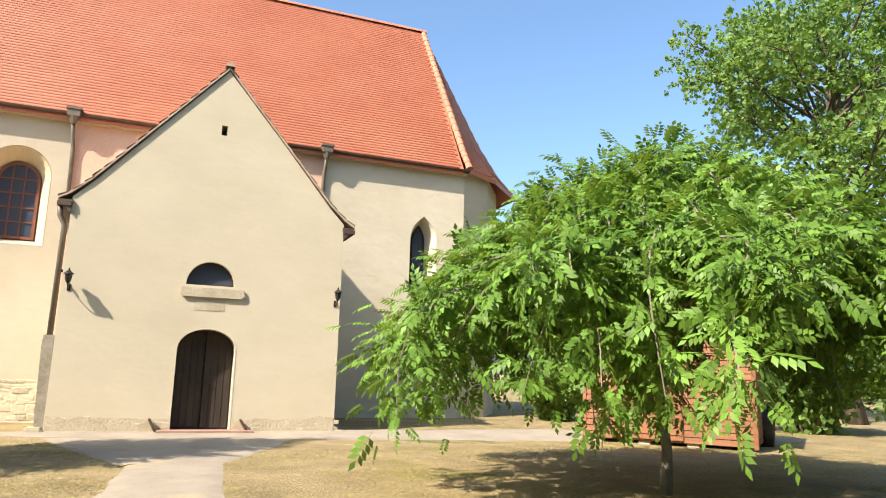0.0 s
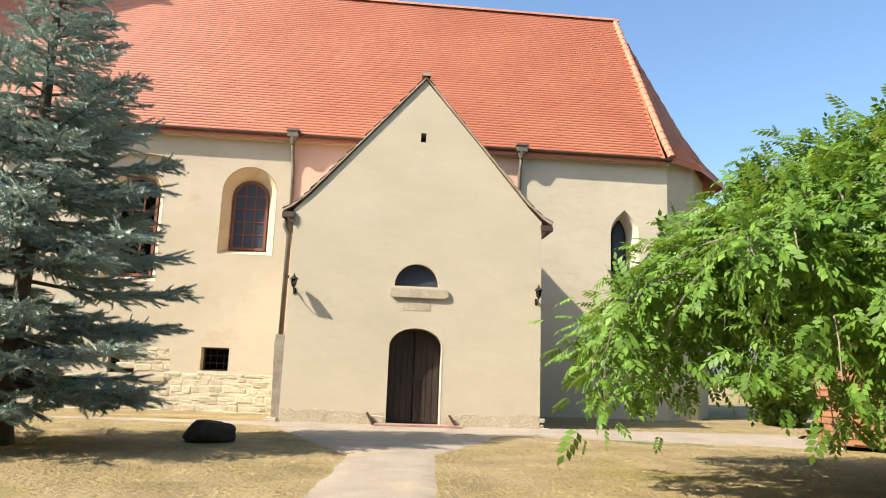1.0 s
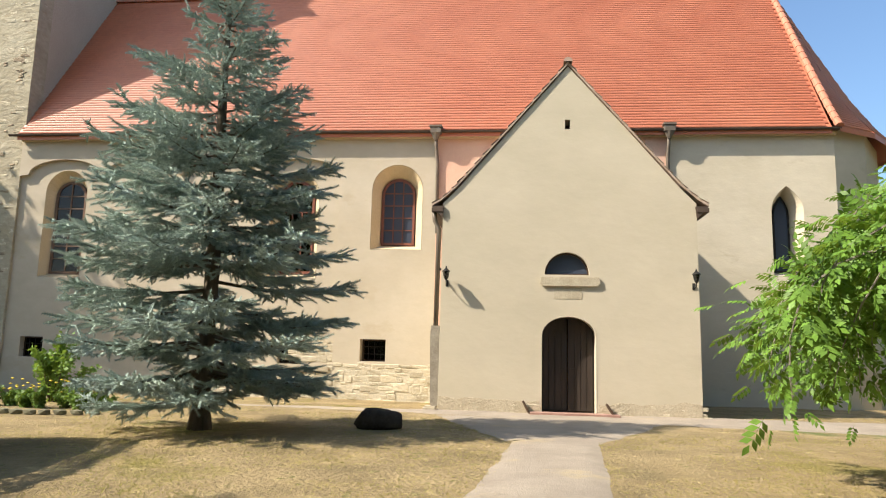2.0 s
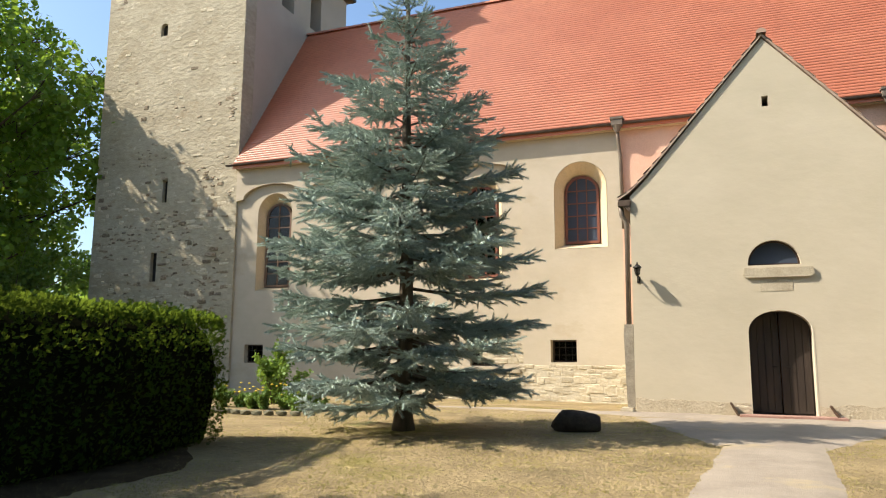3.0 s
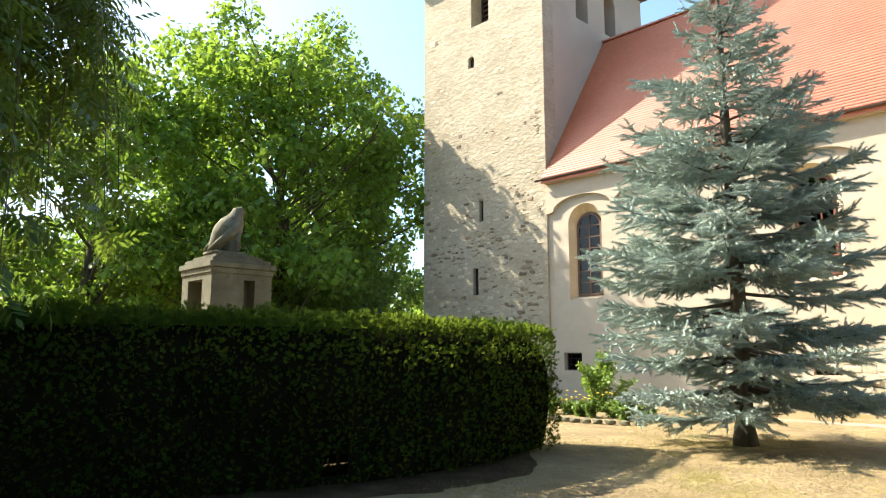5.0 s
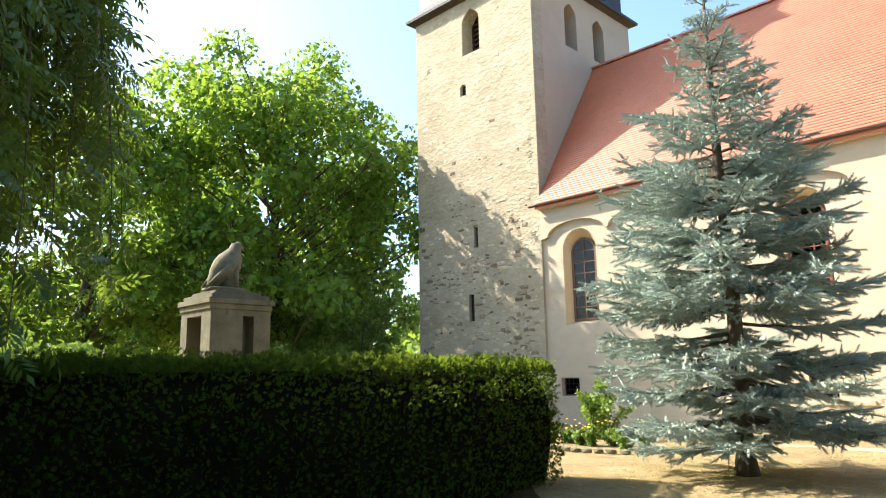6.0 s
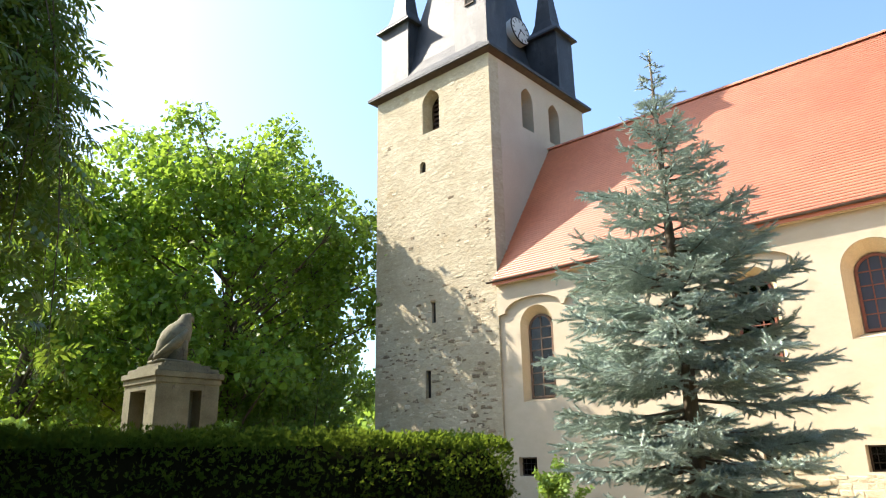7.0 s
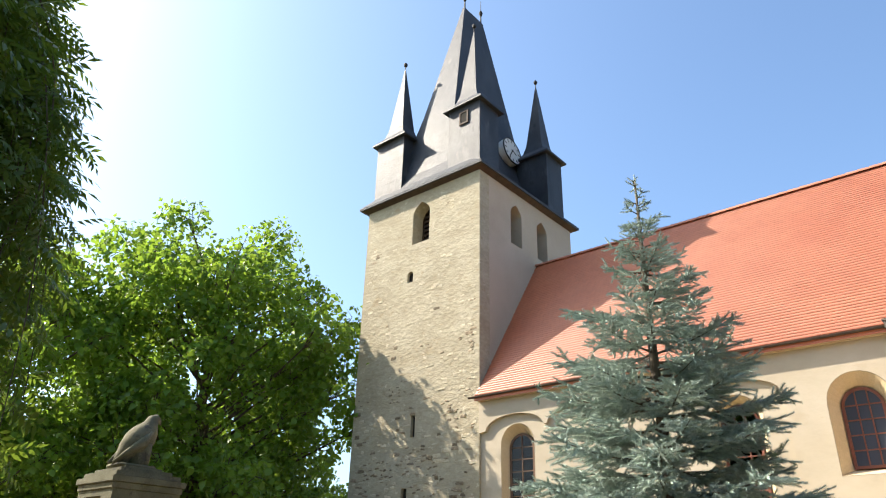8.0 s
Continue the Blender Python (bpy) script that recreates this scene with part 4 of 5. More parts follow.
def weeping_tree(name, at, top, radius, low, label, leaf_mat, seed, strands, leaf, leaf_tpl, trunk_top=2.3, lean=(0, 0), step_len=0.10, bark=GREY_BARK, trunk_r=0.10, density=1.0, bushy=0.10, drop=0.52, skew=0.0, ragged=0.0, parted=None):
    """Arching branches from the trunk's head that hang down to the ground, set with leaves."""
    r = random.Random(seed)
    g = np.random.default_rng(seed)
    x0, y0 = at
    z0 = ground_z(x0, y0) - 0.05
    tree = thing(name, (x0, y0, z0), label, "tree")
    hx, hy = x0 + lean[0], y0 + lean[1]
    trunk = [(x0, y0, z0), (x0 + 0.04, y0, z0 + 0.6), (x0 - 0.03 + lean[0] * 0.3, y0 + 0.03, z0 + 0.55 * trunk_top), (hx, hy, trunk_top), (hx + 0.05, hy, trunk_top + 0.6)]
    part("trunk", tube_bm(trunk, [trunk_r * 1.35, trunk_r, trunk_r * 0.95, trunk_r * 0.9, trunk_r * 0.5], 9), bark, tree, smooth=True)
    pos, way = [], []
    for k in range(strands):
        a = 2 * math.pi * (k * 0.618034 + r.uniform(-0.03, 0.03))
        reach = radius * math.sqrt((k + 0.5) / strands) * r.uniform(0.86, 1.10)
        crest = trunk_top + (top - trunk_top) * (1 - drop * (reach / radius) ** 2.0) * r.uniform(0.82, 1.0)
        end = low + (0.9 * r.random() ** 1.2) * (1.5 - 0.7 * reach / radius)
        if r.random() < 0.11:
            end = max(0.12 if low < 2 else low - 1.5, end - r.uniform(0.4, 0.9))
        end = min(end - skew * max(0, -math.cos(a)), crest - 0.5)
        if parted:
            across = reach * (math.cos(a) * parted[0] + math.sin(a) * parted[1])
            if parted[2] < across < parted[3]:
                end = max(end, parted[4] + 0.45 * (across - parted[2]) / (parted[3] - parted[2]) + r.uniform(-0.1, 0.5)) if r.random() < 0.93 else end - 0.5
                if -0.4 < across < 0.25:
                    end = r.uniform(0.8, 1.7)
            elif across > parted[3]:
                end -= r.uniform(0.3, 1.0)
            end = min(end, crest - 0.5)
        h, dirv = Vector((hx, hy, trunk_top - 0.2)), Vector((math.cos(a), math.sin(a), 0))
        turn = Vector((-math.sin(a), math.cos(a), 0)) * r.uniform(-0.35, 0.35)
        pts = []
        wig, ph = r.uniform(0.06, 0.16), r.uniform(0, 6.28)
        end += ragged * r.random() * max(0, crest - end - 0.8)
        for j in range(13):
            s = j / 12
            if s < 0.45:
                u = s / 0.45
                p = h + dirv * reach * 0.72 * u + turn * u
                p.z = h.z + (crest - h.z) * (1 - (1 - u) ** 2.0)
            else:
                u = (s - 0.45) / 0.55
                p = h + dirv * reach * (0.72 + 0.30 * (1 - (1 - u) ** 1.8)) + turn * (1 + 0.4 * u)
                p.z = crest + (end - crest) * (u ** 1.5)
            pts.append(p + Vector((math.sin(ph + 7 * s), math.cos(ph * 1.7 + 6 * s), 0)) * wig * min(1, 2 * s))
        part("branch", tube_bm(pts, [0.024 * (1 - 0.75 * j / 12) * (1.5 if j < 3 else 1) for j in range(13)], 4), bark, tree)
        length = sum((q - p).length for p, q in zip(pts, pts[1:]))
        count = int(length / step_len * density)
        for _ in range(count):
            s = 0.20 + 0.80 * r.random() ** 0.8
            j = min(11, int(s * 12))
            p = pts[j].lerp(pts[j + 1], s * 12 - j)
            t = (pts[j + 1] - pts[j]).normalized()
            side = Vector((r.gauss(0, 1), r.gauss(0, 1), r.gauss(0, 0.8))).normalized()
            pos.append(p + side * abs(r.gauss(0, bushy)))
            way.append(t * 0.25 + side * 0.9 + dirv * 0.25 + Vector((0, 0, r.uniform(-0.7, 0.1))))
    pos, way = np.array([tuple(p) for p in pos]), np.array([tuple(w) for w in way])
    up = g.normal(0, 0.5, pos.shape) + np.array([0, 0, 1.0]) + 0.4 * unit(pos - np.array([hx, hy, trunk_top]))
    scatter("crown", *leaf_tpl, frames(pos, way, up, leaf * g.uniform(0.65, 1.25, len(pos))), leaf_mat, tree, kind="stuff")
    return tree


def spruce(at, height, radius, seed):
    """Whorls of branches that dip and turn up at the tip, each a flat fan of shoots set with short needles."""
    r = random.Random(seed)
    g = np.random.default_rng(seed)
    x0, y0 = at
    z0 = ground_z(x0, y0) - 0.05
    tree = thing("blue_spruce", (x0, y0, z0), "blue-green spruce standing in the dry lawn", "tree")
    part("trunk", tube_bm([(x0, y0, z0), (x0, y0, 0.35), (x0 + 0.03, y0, 3), (x0 - 0.02, y0, 6), (x0, y0, height - 0.1)], [0.21, 0.145, 0.11, 0.07, 0.012], 10), BARK, tree, smooth=True)
    pos, way, size = [], [], []

    def shoot(base, q, length, thick):
        m = max(1, round(length / (thick * 0.62)))
        for u in range(m):
            e = q + Vector((r.gauss(0, .10), r.gauss(0, .10), r.gauss(0.02, .10) + 0.16 * u / m))
            pos.append(base + q * length * u / m)
            way.append(e)
            size.append(thick * r.uniform(0.85, 1.15))

    z = 0.72
    while z < height - 0.30:
        f_ = 1 - z / height
        full = radius * float(np.interp(z / height, [0.05, 0.12, 0.22, 0.45, 0.64, 0.80, 0.92, 1.0], [0.76, 0.93, 1.0, 0.80, 0.53, 0.26, 0.10, 0.03]))
        n = 9 if f_ > 0.42 else (7 if f_ > 0.15 else 6)
        spin = r.uniform(0, 6.28)
        for k in range(n):
            a = spin + 2 * math.pi * k / n + r.uniform(-0.22, 0.22)
            ln = max(0.14, full * r.choice((0.55, 0.80, 0.92, 1.0, 1.05)) * r.uniform(0.92, 1.06))
            d = Vector((math.cos(a), math.sin(a), 0))
            side = Vector((-d.y, d.x, 0))
            zz = z + r.uniform(-0.23, 0.23)
            rise = 0.36 * (1 - f_) ** 1.5 - 0.10 * f_
            sag = 0.07 * f_

            def at_s(s):
                return Vector((x0, y0, zz)) + d * ln * s + Vector((0, 0, ln * (rise * s - sag * math.sin(s * 2.5) + 0.05 * s * s * s)))
            pts = [at_s(j / 5) for j in range(6)]
            part("branch", tube_bm(pts, [0.030 * (0.4 + f_) * (1 - 0.8 * j / 5) for j in range(6)], 4), BARK, tree)
            thick = 0.19 if f_ > 0.25 else 0.145
            twigs = max(2, int(ln / 0.125))
            for j in range(twigs):
                s = 0.20 + 0.78 * (j + r.random()) / twigs
                base = at_s(s)
                tan = (at_s(s + 0.02) - at_s(s - 0.02)).normalized()
                for sg in (-1, 1):
                    tl = min(0.60, 0.40 * ln) * (1.08 - 0.58 * s) * r.uniform(0.55, 1.25) + 0.07
                    q = (tan * 0.80 + side * sg * 0.75 + Vector((0, 0, r.uniform(-0.52, 0.20)))).normalized()
                    shoot(base, q, tl, thick)
                    if tl > 0.22:
                        for b2 in (-1, 1):
                            if r.random() < 0.72:
                                v = (q * 0.8 + (q.cross(Vector((0, 0, 1))) * b2 * 0.7) + Vector((0, 0, r.uniform(-0.4, 0.2)))).normalized()
                                shoot(base + q * tl * r.uniform(0.3, 0.75), v, tl * r.uniform(0.3, 0.5), thick * 0.9)
                if r.random() < 0.7 and f_ > 0.15:
                    shoot(base, (tan * 0.6 + Vector((r.gauss(0, .4), r.gauss(0, .4), r.choice((-1.0, -0.7, 0.5))))).normalized(), r.uniform(0.12, 0.24), thick * 0.9)
            shoot(at_s(0.55), (pts[-1] - at_s(0.55)).normalized(), ln * 0.45, thick)
        z += 0.46 if f_ > 0.3 else 0.36
    shoot(Vector((x0, y0, height - 1.3)), Vector((0, 0, 1)), 1.3, 0.13)
    tv_, tf_ = [], []
    rr = random.Random(3)
    for k in range(29):
        s, a = 0.02 + 0.93 * k / 29, k * 2.4
        c, sn = math.cos(a), math.sin(a)
        o = len(tv_)
        ln, w = 0.25 * (1 - 0.25 * s) * rr.uniform(0.75, 1.15), 0.042
        tv_ += [(s - w, -sn * 0.022, c * 0.022), (s + w, sn * 0.022, -c * 0.022), (s + 0.15, c * ln, sn * ln)]
        tf_.append((o, o + 1, o + 2))
    o = len(tv_)
    tv_ += [(0, 0.07 * math.cos(2.09 * k), 0.07 * math.sin(2.09 * k)) for k in range(3)] + [(1.02, 0, 0)]
    tf_ += [(o, o + 1, o + 3), (o + 1, o + 2, o + 3), (o + 2, o, o + 3)]
    pos, way = np.array([tuple(p) for p in pos]), np.array([tuple(w) for w in way])
    scatter("needles", tv_, tf_, frames(pos, way, g.normal(0, 0.4, pos.shape) + [0, 0, 1], size), NEEDLE, tree, kind="stuff")
    return tree


def hedge(line, half, height, seed):
    """A clipped hedge along a line with a rounded end: stems, core coloured near-black as inner shade and a skin of
    sprays.
    """
    g = np.random.default_rng(seed)
    r = random.Random(seed)
    pts = [Vector((x, y, 0)) for x, y in line]
    dense = []
    for a, z in zip(pts, pts[1:]):
        k = max(1, int((z - a).length / 0.12))
        dense += [a.lerp(z, i / k) for i in range(k)]
    dense.append(pts[-1])
    for _ in range(12):
        dense = [dense[0]] + [(dense[i - 1] + dense[i] * 2 + dense[i + 1]) / 4 for i in range(1, len(dense) - 1)] + [dense[-1]]
    whole = thing("hedge", (*line[2], ground_z(*line[2])), "long clipped thuja hedge, sunlit on top and dark at the sides", "hedge")
    outline = []
    for sg in (1, -1):
        seq = dense if sg == 1 else dense[::-1]
        for i, p in enumerate(seq):
            d = (seq[min(i + 1, len(seq) - 1)] - seq[max(i - 1, 0)]).normalized()
            outline.append(p + Vector((d.y, -d.x, 0)) * half)
        if sg == 1:
            d = (dense[-1] - dense[-2]).normalized()
            s = Vector((d.y, -d.x, 0))
            outline += [dense[-1] + (s * math.cos(t) + d * math.sin(t)) * half for t in np.linspace(0.12, math.pi - 0.12, 14)]
    n = len(outline)
    nrm = []
    for i in range(n):
        d = (outline[(i + 1) % n] - outline[i - 1]).normalized()
        nrm.append(Vector((d.y, -d.x, 0)))
    levels = [(0.02, -0.10), (0.11, -0.09), (0.34, -0.07), (0.60, -0.04), (1.0, 0.0), (height - 0.50, -0.05), (height - 0.26, -0.18), (height - 0.11, -0.40)]
    def open_foot(i, z):
        """Small gaps between the stems near the ground, away from the rounded end."""
        k = i if i < len(dense) else n - 1 - i
        return k < len(dense) - 26 and 0.11 < z < 0.34 and noise.noise(Vector((k * 0.37, 3.3, 0.0))) > 0.30

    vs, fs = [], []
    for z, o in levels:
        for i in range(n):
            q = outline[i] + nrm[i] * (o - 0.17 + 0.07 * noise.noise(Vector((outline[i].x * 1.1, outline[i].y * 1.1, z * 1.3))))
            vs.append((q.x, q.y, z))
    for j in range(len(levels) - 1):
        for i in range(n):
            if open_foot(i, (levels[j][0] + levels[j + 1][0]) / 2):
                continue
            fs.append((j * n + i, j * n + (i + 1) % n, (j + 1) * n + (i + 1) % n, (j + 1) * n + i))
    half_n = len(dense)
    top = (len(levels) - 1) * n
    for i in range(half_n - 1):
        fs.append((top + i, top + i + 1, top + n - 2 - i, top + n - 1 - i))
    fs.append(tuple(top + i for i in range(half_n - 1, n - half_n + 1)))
    # closed shell, near-black so gaps between sprays read as deep shade
    solid("hedge_core", vs, fs, HEDGE_SHADE_CORE, whole)
    for i in range(3, len(dense), 8):
        p = dense[i]
        for o in (-0.35, 0.1):
            d = nrm[min(i, n - 1)]
            q = p + d * (o * half + r.uniform(-.1, .1)) + Vector((r.uniform(-.1, .1), r.uniform(-.1, .1), 0))
            part("stem", tube_bm([(q.x, q.y, -0.1), (q.x + r.uniform(-.06, .06), q.y, 0.5)], [0.035, 0.025], 5), BARK, whole)
    pos, way, up = [], [], []
    # dead inner twigs and low sprays that close the foot of the hedge
    for i in range(half_n):
        for _ in range(24):
            z = r.uniform(0.0, 0.44)
            if open_foot(i, z):
                continue
            q = dense[i] + nrm[i] * r.uniform(-half + 0.1, half - 0.1) + Vector((r.uniform(-.07, .07), r.uniform(-.07, .07), 0))
            pos.append((q.x, q.y, z))
            way.append((r.gauss(0, 1), r.gauss(0, 1), r.uniform(-0.3, 0.8)))
            up.append((r.gauss(0, 1), r.gauss(0, 1), r.gauss(0, .4)))
    for i in range(n):
        seg = (outline[(i + 1) % n] - outline[i]).length
        for _ in range(int(seg * 820)):
            z = 0.02 + (height - 0.02) * r.random() ** 0.97
            if open_foot(i, z):
                continue
            q = outline[i].lerp(outline[(i + 1) % n], r.random())
            lump = 0.07 * noise.noise(Vector((q.x * 1.1, q.y * 1.1, z * 1.3))) + 0.05 * noise.noise(Vector((q.x * 3, q.y * 3, z * 3)))
            o = lump - 0.06 - 0.13 * max(0, (z - height + 0.22) / 0.22) ** 2 + (0.03 * (0.7 - z) if z < 0.7 else 0)
            q = q + nrm[i] * (o + 0.05 * noise.noise(Vector((q.x * 6, q.y * 6, z * 1.2))) + r.uniform(-0.17, 0.03))
            pos.append((q.x, q.y, z + (0.09 * noise.noise(Vector((q.x * 2.2, q.y * 2.2, 6.0))) - 0.05 + r.gauss(0, 0.035) if z > 1.5 else 0)))
            w = nrm[i] * r.uniform(0.2, 0.9) + Vector((r.gauss(0, .3), r.gauss(0, .3), r.uniform(-0.2, 1.0)))
            way.append(tuple(w))
            up.append(tuple(nrm[i] + Vector((r.gauss(0, .4), r.gauss(0, .4), r.gauss(0, .4)))))
    # rounded shoulder between side and top
    for i in range(n):
        seg = (outline[(i + 1) % n] - outline[i]).length
        for _ in range(int(seg * 330)):
            t = r.random()
            q = outline[i].lerp(outline[(i + 1) % n], r.random())
            lump = 0.07 * noise.noise(Vector((q.x * 2.2, q.y * 2.2, 6.0))) + 0.05 * noise.noise(Vector((q.x * 5, q.y * 5, 3.0)))
            q = q + nrm[i] * (0.0 - 0.50 * t * t - 0.13 + lump)
            pos.append((q.x, q.y, height - 0.20 + 0.22 * t ** 0.6 + lump + r.uniform(-0.06, 0.02)))
            way.append(tuple(nrm[i] * r.uniform(0.0, 0.8) + Vector((r.gauss(0, .3), r.gauss(0, .3), r.uniform(0.2, 1.0)))))
            up.append(tuple(nrm[i] + Vector((r.gauss(0, .4), r.gauss(0, .4), r.gauss(0.4, .4)))))
    for i in range(half_n):
        a = dense[i]
        d = nrm[i]
        for _ in range(120):
            q = a + d * r.uniform(-half + 0.12, half - 0.12) + Vector((r.uniform(-.07, .07), r.uniform(-.07, .07), 0))
            z = height + 0.10 * noise.noise(Vector((q.x * 1.4, q.y * 1.4, 1.0))) + 0.08 * noise.noise(Vector((q.x * 4, q.y * 4, 1.0))) + r.uniform(-0.12, 0.02)
            pos.append((q.x, q.y, z))
            way.append((r.gauss(0, .55), r.gauss(0, .55), r.uniform(0.2, 1.0)))
            up.append((r.gauss(0, 1), r.gauss(0, 1), r.gauss(0.3, .4)))
    items = []
    scale_leaf = [(0, 0, 0), (0.5, 0.10, 0.0), (0.5, -0.10, 0.0), (1.0, 0, 0)]
    for ang, s, ln in ((0, 0.0, 1.0), (34, 0.12, 0.72), (-34, 0.12, 0.72), (42, 0.40, 0.5), (-42, 0.40, 0.5)):
        items.append((scale_leaf, [(0, 2, 1), (1, 2, 3)], Matrix.Translation((s, 0, 0)) @ Matrix.Rotation(radians(ang), 4, "Z") @ Matrix.Rotation(radians(ang * 0.3), 4, "X") @ Matrix.Scale(ln, 4)))
    tv_, tf_ = join_templates(items)
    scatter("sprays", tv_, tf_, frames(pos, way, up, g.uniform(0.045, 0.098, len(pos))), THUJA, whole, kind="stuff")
    return whole


def bush(name, at, height, radius, label, seed, mat=BUSH_LEAF, count=700, leaf=0.10):
    r = random.Random(seed)
    g = np.random.default_rng(seed)
    z0 = ground_z(*at)
    b_ = thing(name, (*at, z0), label, "bush")
    bm = bmesh.new()
    pos, way = [], []
    for k in range(max(10, count // 55)):
        a, e = r.uniform(0, 6.28), r.random() ** 0.6
        tip = Vector((at[0] + radius * e * math.cos(a), at[1] + radius * e * math.sin(a), z0 + height * (1 - 0.45 * e * e) * r.uniform(0.65, 1.08)))
        base = Vector((at[0] + 0.12 * radius * math.cos(a), at[1] + 0.12 * radius * math.sin(a), z0 - 0.05))
        mid = base.lerp(tip, 0.55) + Vector((0, 0, 0.12 * height))
        tube_bm([base, mid, tip], [0.014 * height + 0.004, 0.01, 0.004], 4, bm)
        for _ in range(55):
            s = r.random() ** 0.6
            p = base.lerp(mid, s / 0.55) if s < 0.55 else mid.lerp(tip, (s - 0.55) / 0.45)
            q = Vector((r.gauss(0, 1), r.gauss(0, 1), r.gauss(0, .8)))
            pos.append(tuple(p + q * 0.07 * radius))
            way.append(tuple(q + Vector((0, 0, -0.1))))
    part("stems", bm, BARK, b_)
    pos, way = np.array(pos), np.array(way)
    tv_, tf_ = leaf_cluster(4, seed, 0.6, True)
    scatter("leaves", tv_, tf_, frames(pos, way, g.normal(0, .5, pos.shape) + [0, 0, 1], leaf * g.uniform(0.9, 2.0, len(pos))), mat, b_, kind="stuff")
    return b_


spruce((-4.80, 11.10), 9.0, 2.38, 11)
ASH = pinnate(4, 0.38, 0.24)
weeping_tree("weeping_ash", (6.76, 7.55), 4.42, 3.80, 2.05, "young weeping ash with pinnate leaves hanging to the lawn", ASH_LEAF, 4, 180, 0.265, ASH, trunk_top=2.2, step_len=0.042, trunk_r=0.068, bushy=0.20, drop=0.78, skew=1.05, parted=(0.777, -0.629, -1.3, 1.5, 2.0))
weeping_tree("weeping_tree", (-10.2, -1.9), 10.4, 4.1, 1.7, "tall dark weeping tree with hanging twigs", WILLOW_LEAF, 8, 330, 0.42, pinnate(4, 0.38, 0.16), trunk_top=5.2, step_len=0.095, trunk_r=0.17, lean=(0.3, 0.5), bark=BARK, bushy=0.20, drop=0.35, ragged=0.66)
crown_tree("plane_tree", (-31.2, 18.3), 19.2, 8.3, 1.2, "large broad plane tree in full summer leaf", MAPLE_LEAF, 21, 112, 108, 0.255, trunk_r=0.42)
crown_tree("broadleaf_tree", (-33.5, 10.0), 16.6, 6.0, 1.2, "broadleaf tree beside the large plane tree", MAPLE_LEAF, 25, 60, 105, 0.262, trunk_r=0.30)
crown_tree("broadleaf_tree", (-50.0, 23.5), 18.5, 6.5, 1.2, "broadleaf tree behind the large plane tree", MAPLE_LEAF, 26, 60, 120, 0.30, trunk_r=0.3, simple=True)
crown_tree("broadleaf_tree", (-37.0, 1.0), 10.0, 4.6, 1.5, "broadleaf churchyard tree half hidden behind the hedge", MAPLE_LEAF, 22, 34, 90, 0.26, trunk_r=0.35, simple=True)
crown_tree("broadleaf_tree", (-37.5, 26.5), 18.0, 6.0, 2.0, "broadleaf tree behind the tower", FAR_LEAF, 23, 40, 100, 0.30, trunk_r=0.35, simple=True)
crown_tree("ash_tree", (24.8, 19.0), 18.2, 7.2, 6.0, "tall light green tree beyond the shed", FAR_LEAF, 24, 74, 145, 0.20, trunk_r=0.33, simple=True)
# unseen trees behind the camera, added to cut sky fill from the south
for k, (x, y, h) in enumerate(((-13.0, -10.0, 17.0), (-4.0, -13.5, 20.0), (6.0, -12.0, 19.0), (14.5, -7.5, 17.0))):
    crown_tree("churchyard_tree", (x, y), h, 7.2, 1.8, "unseen leafy tree added to the south to cut sky light", MAPLE_LEAF, 30 + k, 60, 52, 0.52, trunk_r=0.3, simple=True)
HEDGE_LINE = [(-11.0, -3.2), (-9.2, 0.0), (-7.75, 2.7), (-7.0, 4.6), (-6.95, 6.2), (-7.45, 8.2)]
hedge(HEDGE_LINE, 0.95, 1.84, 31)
bush("rose_bush", (-10.2, 15.2), 1.5, 0.8, "loose light green bush in the flower bed", 41, count=800)
for k, (x, y, h, rd) in enumerate(((15.5, 18.5, 3.0, 2.2), (18.5, 15.5, 3.6, 2.4), (21.5, 12.0, 4.0, 2.6), (12.8, 20.5, 2.4, 1.6), (24.5, 9.0, 4.5, 3.0))):
    bush("shrub", (x, y), h, rd, "tall untrimmed shrub at the churchyard edge", 50 + k, FAR_LEAF, 1800, 0.22)
for k, (x, y, h, rd) in enumerate(((-20.5, 9.5, 2.6, 2.0), (-22.5, 13.0, 3.0, 2.2), (-28, 20.5, 7.0, 3.6), (-24.5, 6.0, 3.4, 2.6), (-30, 3.0, 5.0, 3.5))):
    bush("shrub", (x, y), h, rd, "dark shrub under the churchyard trees", 70 + k, BUSH_LEAF, 1800, 0.22)

# far woods that close the horizon
g = np.random.default_rng(90)
pos = []
for k in range(120):
    a = radians(g.uniform(38, 112) if k < 84 else g.uniform(-75, -36))
    d = g.uniform(58, 80)
    c = np.array([-math.sin(a) * d, math.cos(a) * d, g.uniform(1.5, 8.5)])
    q = unit(g.normal(0, 1, (60, 3)))
    pos.append(c + q * (2.8 * g.random((60, 1)) ** 0.4) * [1, 1, 0.9])
pos = np.concatenate(pos)
woods = scatter("far_woods", *leaf_cluster(5, 91, 0.6, True), frames(pos, g.normal(0, 1, pos.shape), g.normal(0, .5, pos.shape) + [0, 0, 1], g.uniform(0.8, 1.5, len(pos))), FAR_LEAF)
tagged(woods, "distant dark green belt of trees beyond the churchyard", "woods", kind="stuff")

